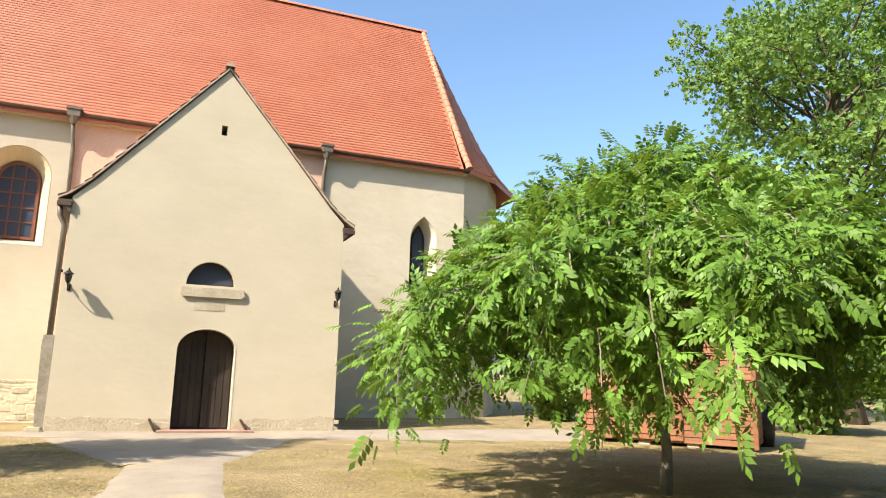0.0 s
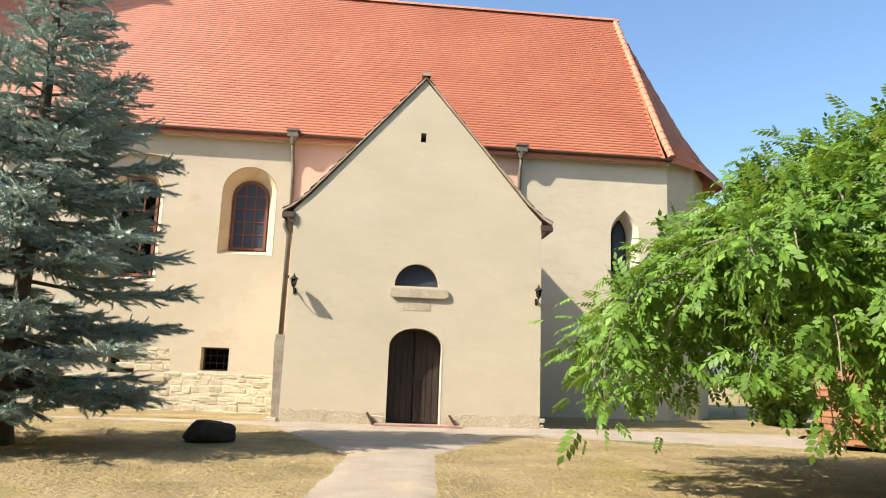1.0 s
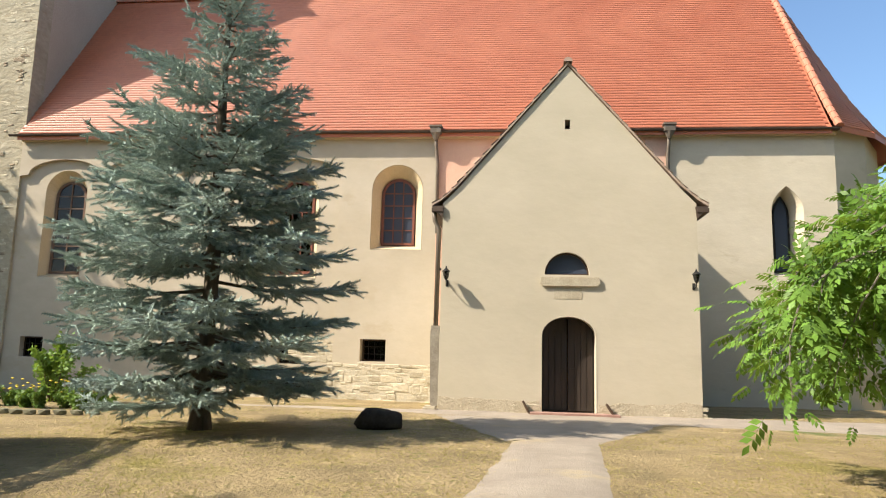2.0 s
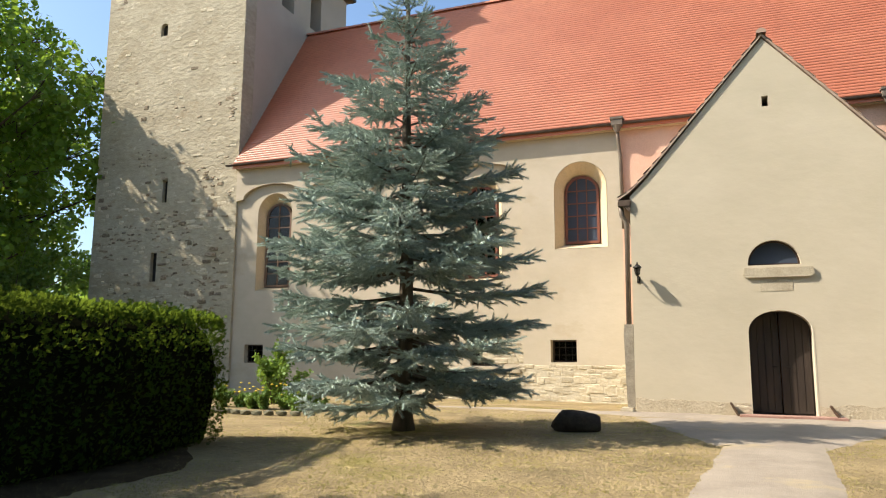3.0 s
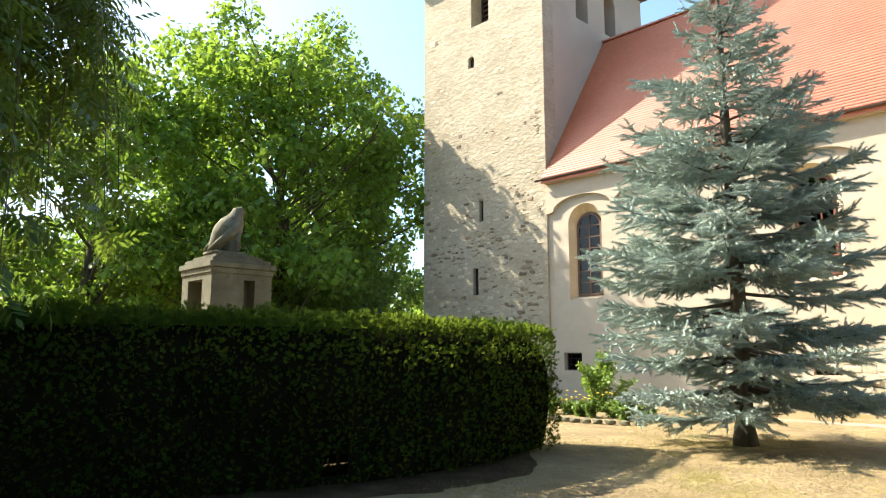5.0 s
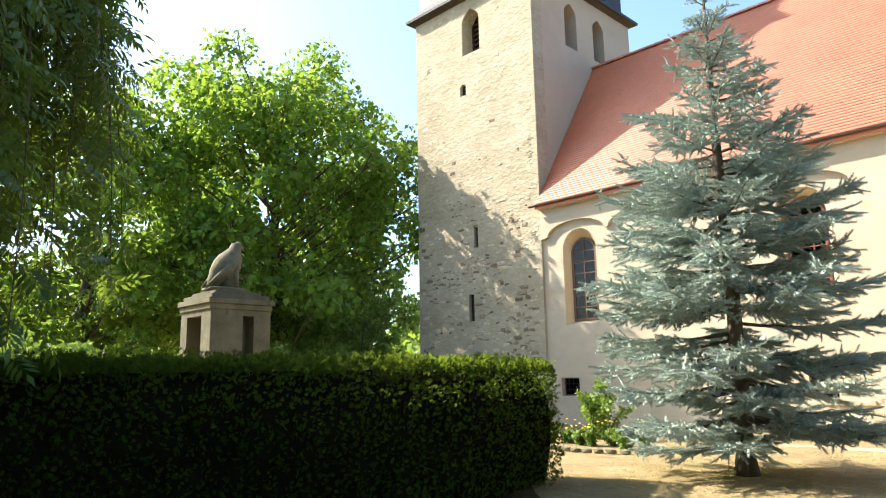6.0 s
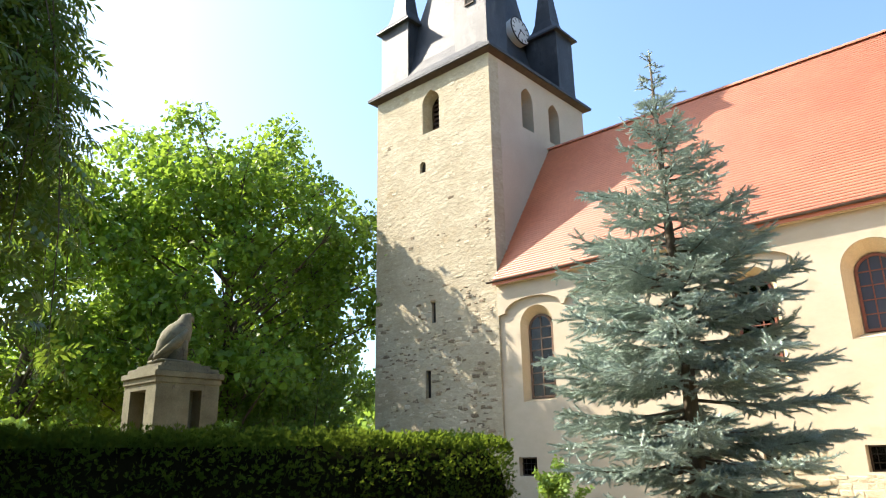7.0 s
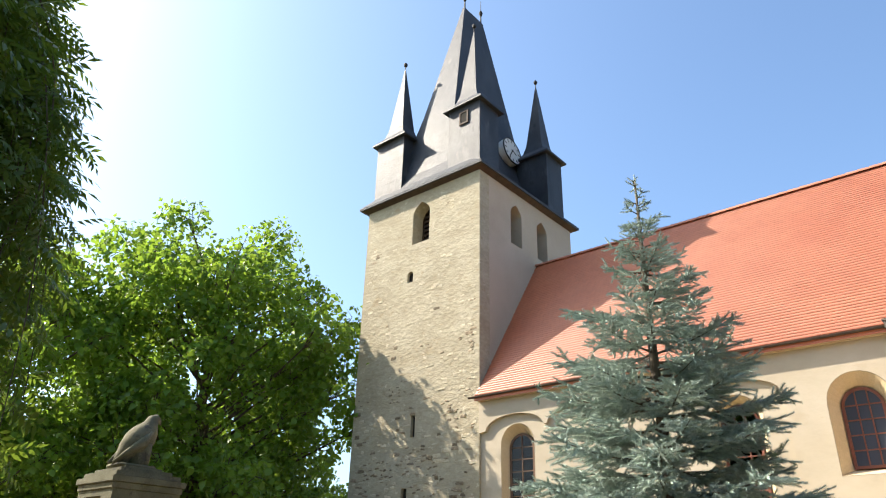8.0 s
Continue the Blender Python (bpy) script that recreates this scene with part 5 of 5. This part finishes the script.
# dry grass on the lawn
tv_, tf_ = [], []
rr = random.Random(5)
for k in range(7):
    a, ln, b_ = rr.uniform(0, 6.28), rr.uniform(0.5, 1.0), rr.uniform(0.2, 0.9)
    o = len(tv_)
    px, py = rr.uniform(-.35, .35), rr.uniform(-.35, .35)
    tv_ += [(px - 0.05 * math.sin(a), py + 0.05 * math.cos(a), 0), (px + 0.05 * math.sin(a), py - 0.05 * math.cos(a), 0), (px + b_ * math.cos(a), py + b_ * math.sin(a), ln)]
    tf_.append((o, o + 1, o + 2))


def on_path(x, y):
    c = 0.1 + 1.0 * (y - 0.5) / 12.4
    return abs(x - c) < 0.62 + 0.55 * max(0.0, y - 11.4) or (x > -5.5 and 15.1 - 2.0 * (x + 3.6) / 19.6 < y < 17.0)


pos, size = [], []
while len(pos) < 48000:
    x, y = g.uniform(-11, 14), 4.5 + 13.5 * g.random() ** 1.25
    if on_path(x, y) or g.random() > 0.45 + 1.1 * noise.noise(Vector((x * 0.7, y * 0.7, 2.0))):
        continue
    pos.append((x, y, ground_z(x, y) - 0.005))
    size.append(g.uniform(0.016, 0.046))
pos = np.array(pos)
GRASS = material("dry_grass_blades", (0.43, 0.325, 0.145), (0.30, 0.25, 0.09), 0.5, 0.9, 0, island=0.32, leaf=0.25)
tagged(scatter("grass", tv_, tf_, frames(pos, np.c_[g.normal(0, 1, (len(pos), 2)), np.zeros(len(pos))], np.tile([0, 0, 1.0], (len(pos), 1)), size), GRASS), "short dry grass of the lawn", "grass", kind="stuff")

# ---- things ----
def rough_stone_bm(at, size, seed, cuts=2, rough=0.16, box=0.65):
    bm = bmesh.new()
    bmesh.ops.create_icosphere(bm, subdivisions=cuts, radius=1.0)
    for v in bm.verts:
        n_ = noise.noise(v.co * 1.3 + Vector((seed, 0, 0))) * rough + noise.noise(v.co * 3.1 + Vector((seed, 5, 0))) * rough * 0.4
        q = Vector([math.copysign(abs(c) ** box, c) for c in v.co]) * (1 + n_)
        v.co = Vector((at[0] + q.x * size[0], at[1] + q.y * size[1], at[2] + q.z * size[2]))
    return bm


boulder = part("boulder", rough_stone_bm((-2.08, 12.35, 0.12), (0.42, 0.27, 0.20), 9, 3, 0.22, 0.72), ROCK, smooth=True)
tagged(boulder, "low dark boulder lying in the grass", "boulder")

# war memorial with a bird of stone
MX0, MX1, MY0, MY1 = -15.0, -13.6, 6.25, 7.65
memorial = thing("war_memorial", ((MX0 + MX1) / 2, (MY0 + MY1) / 2, 0), "weathered grey stone memorial block with stepped cornice behind the hedge", "memorial")
part("base_step", box_bm(MX0 - 0.25, MX1 + 0.25, MY0 - 0.25, MY1 + 0.25, -0.1, 0.35, 0.02), MEMORIAL, memorial)
f = [rect(MX0, MX1, 0.352, 3.12), rect(MX0 + 0.30, MX1 - 0.42, 0.9, 3.0)]
part("block", box_bm(MX0 + 0.35, MX1 - 0.35, MY0 + 0.35, MY1 - 0.35, 0.352, 3.12), MEMORIAL, memorial)
part("front_face", wall_bm(f, f, south, MY0, MY0 + 0.348), MEMORIAL, memorial)
part("back_face", wall_bm(f, f, south, MY1 - 0.348, MY1), MEMORIAL, memorial)
f = [rect(MY0 + 0.35, MY1 - 0.35, 0.352, 3.12), rect(MY0 + 0.74, MY1 - 0.40, 0.9, 3.0)]
part("side_face", wall_bm(f, f, east, MX1 - 0.348, MX1), MEMORIAL, memorial)
part("side_face", wall_bm(f, f, east, MX0, MX0 + 0.348), MEMORIAL, memorial)
part("plaque", box_bm(MX0 + 0.40, MX1 - 0.40, MY0 + 0.28, MY0 + 0.348, 0.95, 2.68), PLATE, memorial, "dark reddish plaque in a recess")
for o, z0, z1 in ((0.03, 3.122, 3.24), (0.07, 3.242, 3.36), (-0.02, 3.362, 3.46), (-0.15, 3.462, 3.54), (-0.30, 3.542, 3.60)):
    part("cornice_step", box_bm(MX0 - o, MX1 + o, MY0 - o, MY1 + o, z0, z1, 0.012), MEMORIAL, memorial)
bx, by = (MX0 + MX1) / 2, (MY0 + MY1) / 2
bm = bmesh.new()
# tail, folded back, breast, neck, head and hooked beak in one line
tube_bm([(bx - 0.03, by - 0.42, 3.63), (bx - 0.02, by - 0.33, 3.76), (bx - 0.01, by - 0.22, 3.93), (bx, by - 0.08, 4.10), (bx, by + 0.05, 4.28), (bx, by + 0.13, 4.43), (bx, by + 0.16, 4.53), (bx, by + 0.19, 4.61), (bx, by + 0.25, 4.64), (bx, by + 0.33, 4.61), (bx, by + 0.37, 4.54)],
        [0.06, 0.13, 0.22, 0.29, 0.28, 0.21, 0.15, 0.135, 0.11, 0.05, 0.012], 12, bm)
for s in (-1, 1):
    tube_bm([(bx + s * 0.10, by - 0.52, 3.66), (bx + s * 0.20, by - 0.30, 3.88), (bx + s * 0.26, by - 0.06, 4.10), (bx + s * 0.22, by + 0.10, 4.32)], [0.03, 0.07, 0.11, 0.05], 8, bm)
    tube_bm([(bx + s * 0.11, by + 0.12, 3.62), (bx + s * 0.12, by + 0.10, 3.84), (bx + s * 0.11, by + 0.06, 4.08)], [0.085, 0.11, 0.15], 8, bm)
lathe_bm([(0.20, 0.0), (0.23, 0.2), (0.20, 0.42)], (bx, by + 0.02, 3.63), 10, bm)
box_bm(bx - 0.30, bx + 0.30, by - 0.46, by + 0.30, 3.59, 3.66, 0.02, bm)
tagged(part("bird_statue", bm, MEMORIAL, smooth=True), "weathered stone bird perched on the memorial", "statue")

# garden shed
A, B = Vector((9.86, 14.16, 0)), Vector((12.18, 11.35, 0))
along = (B - A).normalized()
back = Vector((-along.y, along.x, 0))
W, D, SE_, SA = (B - A).length, 2.4, 2.05, 2.95
SM = Matrix(((along.x, back.x, 0, A.x), (along.y, back.y, 0, A.y), (0, 0, 1, 0.0), (0, 0, 0, 1)))
shed = thing("garden_shed", (*((A + B) / 2).xy, 0), "reddish brown stained timber shed with overlapping boards", "shed")


def shed_part(name, bm, mat, parent=None, label=""):
    bmesh.ops.transform(bm, matrix=SM, verts=bm.verts)
    return part(name, bm, mat, parent or shed, label)


shed_part("frame", box_bm(0.04, W - 0.04, 0.04, D, 0.06, SE_), DARK_WOOD)
bm = wall_bm(*[[[(0.04, SE_ + 0.002), (W - 0.04, SE_ + 0.002), (W / 2, SA - 0.05)]]] * 2, lambda u, v, w: (u, w, v), 0.05, D)
shed_part("gable", bm, SHED_WOOD)
z = 0.06
while z < SA - 0.15:
    z1 = z + 0.138
    cut = 0.0 if z1 < SE_ else (z1 - SE_) / (SA - SE_) * W / 2
    if W - 2 * cut > 0.3:
        bm = box_bm(cut, W - cut, 0.0, 0.025, z, z1 - 0.012, 0.006)
        for v in bm.verts:
            if v.co.z < z + 0.05:
                v.co.y -= 0.014
        shed_part("board", bm, SHED_WOOD)
        if z1 < SE_:
            shed_part("board", box_bm(W - 0.03, W + 0.0, 0.03, D, z, z1 - 0.012, 0.006), SHED_WOOD)
            shed_part("board", box_bm(0.0, 0.03, 0.03, D, z, z1 - 0.012, 0.006), SHED_WOOD)
    z = z1
door = shed_part("shed_door", box_bm(0.62, 2.20, -0.055, -0.018, 0.10, 1.92, 0.006), SHED_WOOD, None, "wide boarded shed door with ledges")
for z in (0.22, 0.95, 1.70):
    o = box_bm(0.64, 2.18, -0.08, -0.056, z, z + 0.12, 0.005)
    shed_part("ledge", o, SHED_WOOD, door)
for x in (0.0, W):
    shed_part("corner_post", box_bm(x - 0.045, x + 0.045, -0.03, 0.06, 0.02, SE_, 0.008), SHED_WOOD)
for sg in (0, 1):
    q = [(-0.18, SE_ - 0.10), (W / 2, SA + 0.02), (W / 2, SA + 0.08), (-0.18, SE_ - 0.03)]
    if sg:
        q = [(W - u, v) for u, v in q][::-1]
    shed_part("roof_panel", wall_bm([q], [q], lambda u, v, w: (u, w, v), -0.25, D + 0.2), DARK_WOOD, None, "dark felted roof slope")
for k in range(4):
    shed_part("footing_stone", box_bm(0.15 + k * (W - 0.5) / 3, 0.42 + k * (W - 0.5) / 3, 0.05, 0.4, -0.12, 0.062, 0.02), STONE)
# black water barrel beside the shed
barrel = thing("rain_barrel", (13.6, 12.6, 0), "dark rain barrel beside the shed", "barrel")
part("barrel_body", lathe_bm([(0.26, -0.03), (0.30, 0.3), (0.31, 0.55), (0.28, 0.88)], (13.6, 12.6, 0.0), 18), IRON, barrel, smooth=True)
part("lid", lathe_bm([(0.30, 0.882), (0.30, 0.92), (0.05, 0.95)], (13.6, 12.6, 0.0), 18), IRON, barrel)


def lantern(at):
    x, y, z = at
    lam = thing("wall_lantern", at, "black iron wall lantern on a scrolled bracket", "lantern", "lanterns on the porch")
    part("wall_plate", box_bm(x - 0.05, x + 0.05, y - 0.015, y + 0.01, z - 0.30, z - 0.06, 0.008), IRON, lam)
    part("bracket", tube_bm([(x, y - 0.01, z - 0.12), (x, y - 0.10, z - 0.22), (x, y - 0.20, z - 0.24), (x, y - 0.27, z - 0.17), (x, y - 0.27, z - 0.08)], 0.016, 6), IRON, lam)
    part("scroll", tube_bm([(x, y - 0.02 - 0.07 * math.cos(a) * (1 - a / 9), z - 0.16 + 0.07 * math.sin(a) * (1 - a / 9)) for a in np.linspace(0, 6, 14)], 0.012, 5), IRON, lam)
    cy = y - 0.27
    part("lamp_cup", lathe_bm([(0.03, -0.10), (0.08, -0.02), (0.085, 0.0)], (x, cy, z), 6), IRON, lam)
    part("lamp_glass", lathe_bm([(0.075, 0.002), (0.105, 0.20)], (x, cy, z), 6), GLASS, lam, "clear lantern glass")
    for k in range(6):
        a = math.pi * k / 3
        part("cage_bar", tube_bm([(x + 0.08 * math.cos(a), cy + 0.08 * math.sin(a), z), (x + 0.11 * math.cos(a), cy + 0.11 * math.sin(a), z + 0.205)], 0.007, 4), IRON, lam)
    part("cap", lathe_bm([(0.15, 0.20), (0.14, 0.225), (0.06, 0.30), (0.025, 0.33), (0.03, 0.36), (0.008, 0.41)], (x, cy, z), 12), IRON, lam)
    for o in lam.children:
        o.data.transform(Matrix.Translation(at) @ Matrix.Diagonal((0.66, 0.95, 0.66, 1)) @ Matrix.Translation(Vector(at) * -1))
    return lam


lamp = lantern((-1.36, PY, 3.08))
copy_thing(lamp, Matrix.Translation((4.36, PY, 3.08)))

RUST = material("rusty_iron", (0.07, 0.045, 0.03), (0.13, 0.08, 0.05), 9, 0.85, 0.4, 60, 0.003)
# leaning stops beside the door
for x, turn in ((0.62, 28), (2.52, 32)):
    bm = box_bm(-0.025, 0.025, -0.09, 0.09, 0, 0.34, 0.01)
    bmesh.ops.rotate(bm, verts=bm.verts, cent=(0, 0, 0), matrix=Matrix.Rotation(radians(-turn), 3, "Y"))
    bmesh.ops.translate(bm, verts=bm.verts, vec=(x, PY - 0.14, -0.03))
    o = part("boot_scraper", bm, RUST)
    tagged(o, "short dark iron boot scraper leaning beside the doorstep", "boot scraper", "boot scrapers by the door")

# flower bed by the nave wall
bed = thing("bed_edging", (-9.2, 13.4, 0), "low rough stone edging round the flower bed", "edging")
r = random.Random(12)
for k in range(13):
    a = k / 12
    x, y = -10.9 + 3.2 * a, 13.2 - 0.75 * math.sin(a * 2.6)
    part("edging_stone", rough_stone_bm((x, y, ground_z(x, y) + 0.05), (0.13, 0.08, 0.06), k + 20, 1), MEMORIAL, bed)
for k in range(7):
    x, y = -10.6 + 0.42 * k + r.uniform(-.1, .1), 13.6 + r.uniform(-.15, .3)
    fl = bush("flower_plant", (x, y), r.uniform(0.35, 0.6), 0.22, "low leafy garden plant with yellow flowers", 120 + k, BUSH_LEAF, 200, 0.06)
    bm = bmesh.new()
    for _ in range(6):
        c = (x + r.uniform(-.2, .2), y + r.uniform(-.2, .2), ground_z(x, y) + r.uniform(0.3, 0.55))
        lathe_bm([(0.01, 0), (0.04, 0.02), (0.015, 0.035)], c, 6, bm)
    tagged(part("blossoms", bm, FLOWER, fl), kind="stuff")

# earth-brown strip under the hedge, coloured dark to deepen its shade on the lawn
GROUND_SHADE = material("painted_ground_shade", (0.036, 0.025, 0.014), (0.085, 0.060, 0.032), 2.5, 0.98, 0.8, 30, 0.02, specular=0.05)
shade_v, shade_f = [], []
for j in range(61):
    t = j / 60 * (len(HEDGE_LINE) - 1)
    i = min(int(t), len(HEDGE_LINE) - 2)
    p, q = Vector(HEDGE_LINE[i]), Vector(HEDGE_LINE[i + 1])
    c = p.lerp(q, t - i)
    d = (q - p).normalized()
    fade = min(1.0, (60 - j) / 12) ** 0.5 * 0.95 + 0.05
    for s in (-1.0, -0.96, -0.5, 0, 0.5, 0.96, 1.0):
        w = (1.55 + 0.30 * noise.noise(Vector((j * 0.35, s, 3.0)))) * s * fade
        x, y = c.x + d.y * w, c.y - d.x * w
        shade_v.append((x, y, ground_z(x, y) + (0.016 if abs(s) < 1 else -0.03)))
for j in range(60):
    shade_f += [(j * 7 + k, j * 7 + k + 1, j * 7 + k + 8, j * 7 + k + 7) for k in range(6)]
tagged(solid("soil_bed", shade_v, shade_f, GROUND_SHADE, smooth=True), "dark earth-brown strip painting the hedge's shade on the ground", "soil", kind="structure")

# ---- single stones in the walls ----
def stone_shapes(count, seed):
    """Alike rough blocks, one unit wide, to be scaled: shared by many stones."""
    out = []
    for k in range(count):
        bm = bmesh.new()
        bmesh.ops.create_cube(bm, size=1.0)
        bmesh.ops.bevel(bm, geom=list(bm.edges), offset=0.10, segments=1, affect="EDGES")
        for v in bm.verts:
            v.co += Vector((noise.noise(v.co * 2 + Vector((seed + k, 0, 0))), noise.noise(v.co * 2 + Vector((0, seed + k, 0))), noise.noise(v.co * 2 + Vector((0, 0, seed + k))))) * 0.13
        bmesh.ops.recalc_face_normals(bm, faces=bm.faces)
        me = bpy.data.meshes.new("stone")
        bm.to_mesh(me)
        bm.free()
        out.append(me)
    return out


def coloured(shapes, mat):
    res = []
    for me in shapes:
        c = me.copy()
        c.materials.append(mat)
        res.append(c)
    return res


SHAPES = stone_shapes(7, 3)
PALE, DARK = coloured(SHAPES, RUBBLE), coloured(SHAPES, DARK_RUBBLE)


def set_stone(meshes, r, parent, x, y, z, w, d, h, tilt=6):
    ob = attach(new("stone", r.choice(meshes)), parent)
    ob.matrix_basis = Matrix.LocRotScale((x, y, z), Euler((radians(r.uniform(-tilt, tilt)), radians(r.uniform(-tilt, tilt)), radians(r.uniform(-tilt, tilt)))), (w, d, h))


def courses(parent, x0, x1, z0, z1, y, seed, hmin=0.09, hmax=0.19, wmin=0.18, wmax=0.52, meshes=PALE, keep=1.0, top=None):
    r = random.Random(seed)
    z = z0
    while z < z1:
        h = r.uniform(hmin, hmax)
        x = x0 + r.uniform(-0.1, 0.1)
        while x < x1:
            w = r.uniform(wmin, wmax)
            if r.random() < keep and (top is None or z + h * 0.6 < top(x + w / 2)):
                set_stone(meshes, r, parent, x + w / 2, y + 0.054 + r.uniform(-0.010, 0.012), z + h / 2 + r.uniform(-0.03, 0.03), w * r.uniform(0.92, 1.06), 0.14, h * r.choice((0.7, 0.95, 1.05, 1.25)), 3)
            x += w
        z += h


plinth = part("plinth_bed", box_bm(-9.0, -1.55, YS - 0.155, YS - 0.142, -0.4, 0.78), MORTAR, church, "rubble stone plinth where the plaster has fallen off")
courses(plinth, -5.95, -1.75, -0.30, 1.05, YS - 0.15, 61, top=lambda x: 0.93 + 0.10 * noise.noise(Vector((x * 2.2, 0, 0))))
courses(plinth, -6.85, -5.42, 0.95, 1.75, YS - 0.005, 62, top=lambda x: 1.62 + 0.1 * noise.noise(Vector((x * 3, 4, 0))) - 0.5 * max(0, -6.1 - x))
courses(plinth, -9.0, -5.98, -0.30, 0.62, YS - 0.15, 63, keep=0.85)
part("plinth_ledge", box_bm(-6.75, -5.45, YS - 0.21, YS - 0.09, 0.63, 0.78, 0.02), STONE, church, "projecting stone slab")
def foot_top(x):
    return 0.24 + 0.13 * noise.noise(Vector((x * 1.1, 2, 0))) + 0.05 * noise.noise(Vector((x * 4, 7, 0)))


WEATHERED = material("weathered_rubble_bed", (0.47, 0.395, 0.28), (0.54, 0.46, 0.335), 5, 0.97, 0.8, 22, 0.03)
for k, (xa, xb) in enumerate(((PX0, 0.84), (2.18, PX1))):
    edge = [(xa + (xb - xa) * i / 40, foot_top(xa + (xb - xa) * i / 40) + 0.03) for i in range(41)]
    lp = [(xa, -0.3), (xb, -0.3)] + edge[::-1]
    foot = part("porch_foot", wall_bm([lp], [lp], south, PY - 0.012, PY + 0.002), WEATHERED, church, "bare rubble foot where plaster has flaked off")
courses(foot, PX0 + 0.05, 0.80, -0.15, 0.55, PY + 0.008, 64, 0.05, 0.11, 0.14, 0.40, top=foot_top)
courses(foot, 2.30, PX1 - 0.05, -0.15, 0.55, PY + 0.008, 65, 0.05, 0.11, 0.14, 0.40, top=foot_top)
# tower: stones showing through the worn plaster, denser and darker low down
r = random.Random(66)
placed = 0
while placed < 290:
    x, z = r.uniform(TX0 + 0.2, TX1 - 0.15), 1.2 + 17.2 * r.random() ** 1.15
    if abs(x + 20.0) < 0.75 and z > 15.8 or abs(x + 20.0) < 0.3 and 6.9 < z < 8.2 or abs(x + 20.35) < 0.35 and 3.7 < z < 5.3 or abs(x + 20.55) < 0.35 and 14 < z < 15:
        continue
    dense = noise.noise(Vector((x * 0.45, z * 0.35, 5.0)))
    if r.random() > (0.60 if z < 8 else 0.22) + 0.9 * dense + (0.25 if z < 8 else 0):
        continue
    w, h = r.uniform(0.14, 0.46), r.uniform(0.07, 0.17)
    set_stone(DARK if r.random() < (0.42 if z < 9 else 0.15) else PALE, r, tower_wall, x, TY0 + (0.056 if z < 9 else 0.063) + r.uniform(-0.010, 0.006), z, w, 0.14, h, 7 if z < 9 else 3)
    placed += 1
# small dark rubble in the worn lower part of the tower, too small to pick apart
bv = [(x, y, z) for x in (-0.5, 0.5) for y in (-0.5, 0.5) for z in (-0.5, 0.5)]
bv = [(x * (0.8 if z > 0 else 1), y, z * (0.8 if x > 0 else 1)) for x, y, z in bv]
bf = [(0, 1, 3), (0, 3, 2), (4, 6, 7), (4, 7, 5), (0, 4, 5), (0, 5, 1), (2, 3, 7), (2, 7, 6), (0, 2, 6), (0, 6, 4), (1, 5, 7), (1, 7, 3)]
mats = []
while len(mats) < 330:
    x, z = r.uniform(TX0 + 0.15, TX1 - 0.1), r.uniform(1.0, 11.0)
    if abs(x + 20.0) < 0.2 and 7.0 < z < 8.1 or abs(x + 20.35) < 0.22 and 3.8 < z < 5.2:
        continue
    if noise.noise(Vector((x * 0.7, z * 0.6, 9.0))) + 0.35 * (1 - z / 8) < r.uniform(-0.1, 0.5):
        continue
    m = Matrix.LocRotScale((x, TY0 + 0.015, z), Euler((0, radians(r.uniform(-14, 14)), 0)), (r.uniform(0.06, 0.26), 0.05, r.uniform(0.03, 0.09)))
    mats.append([list(row) for row in m])
scatter("small_stone", bv, bf, mats, DARK_RUBBLE, tower_wall, "small dark rubble in worn plaster", kind="stuff")
for x, z, w, h in ((-19.93, 4.62, 0.42, 0.10), (-20.03, 8.08, 0.30, 0.12), (-17.6, 4.9, 0.55, 0.16), (-17.45, 5.12, 0.38, 0.14), (-17.75, 4.65, 0.36, 0.14)):
    set_stone(DARK, r, tower_wall, x, TY0 + 0.03, z, w, 0.14, h, 8)
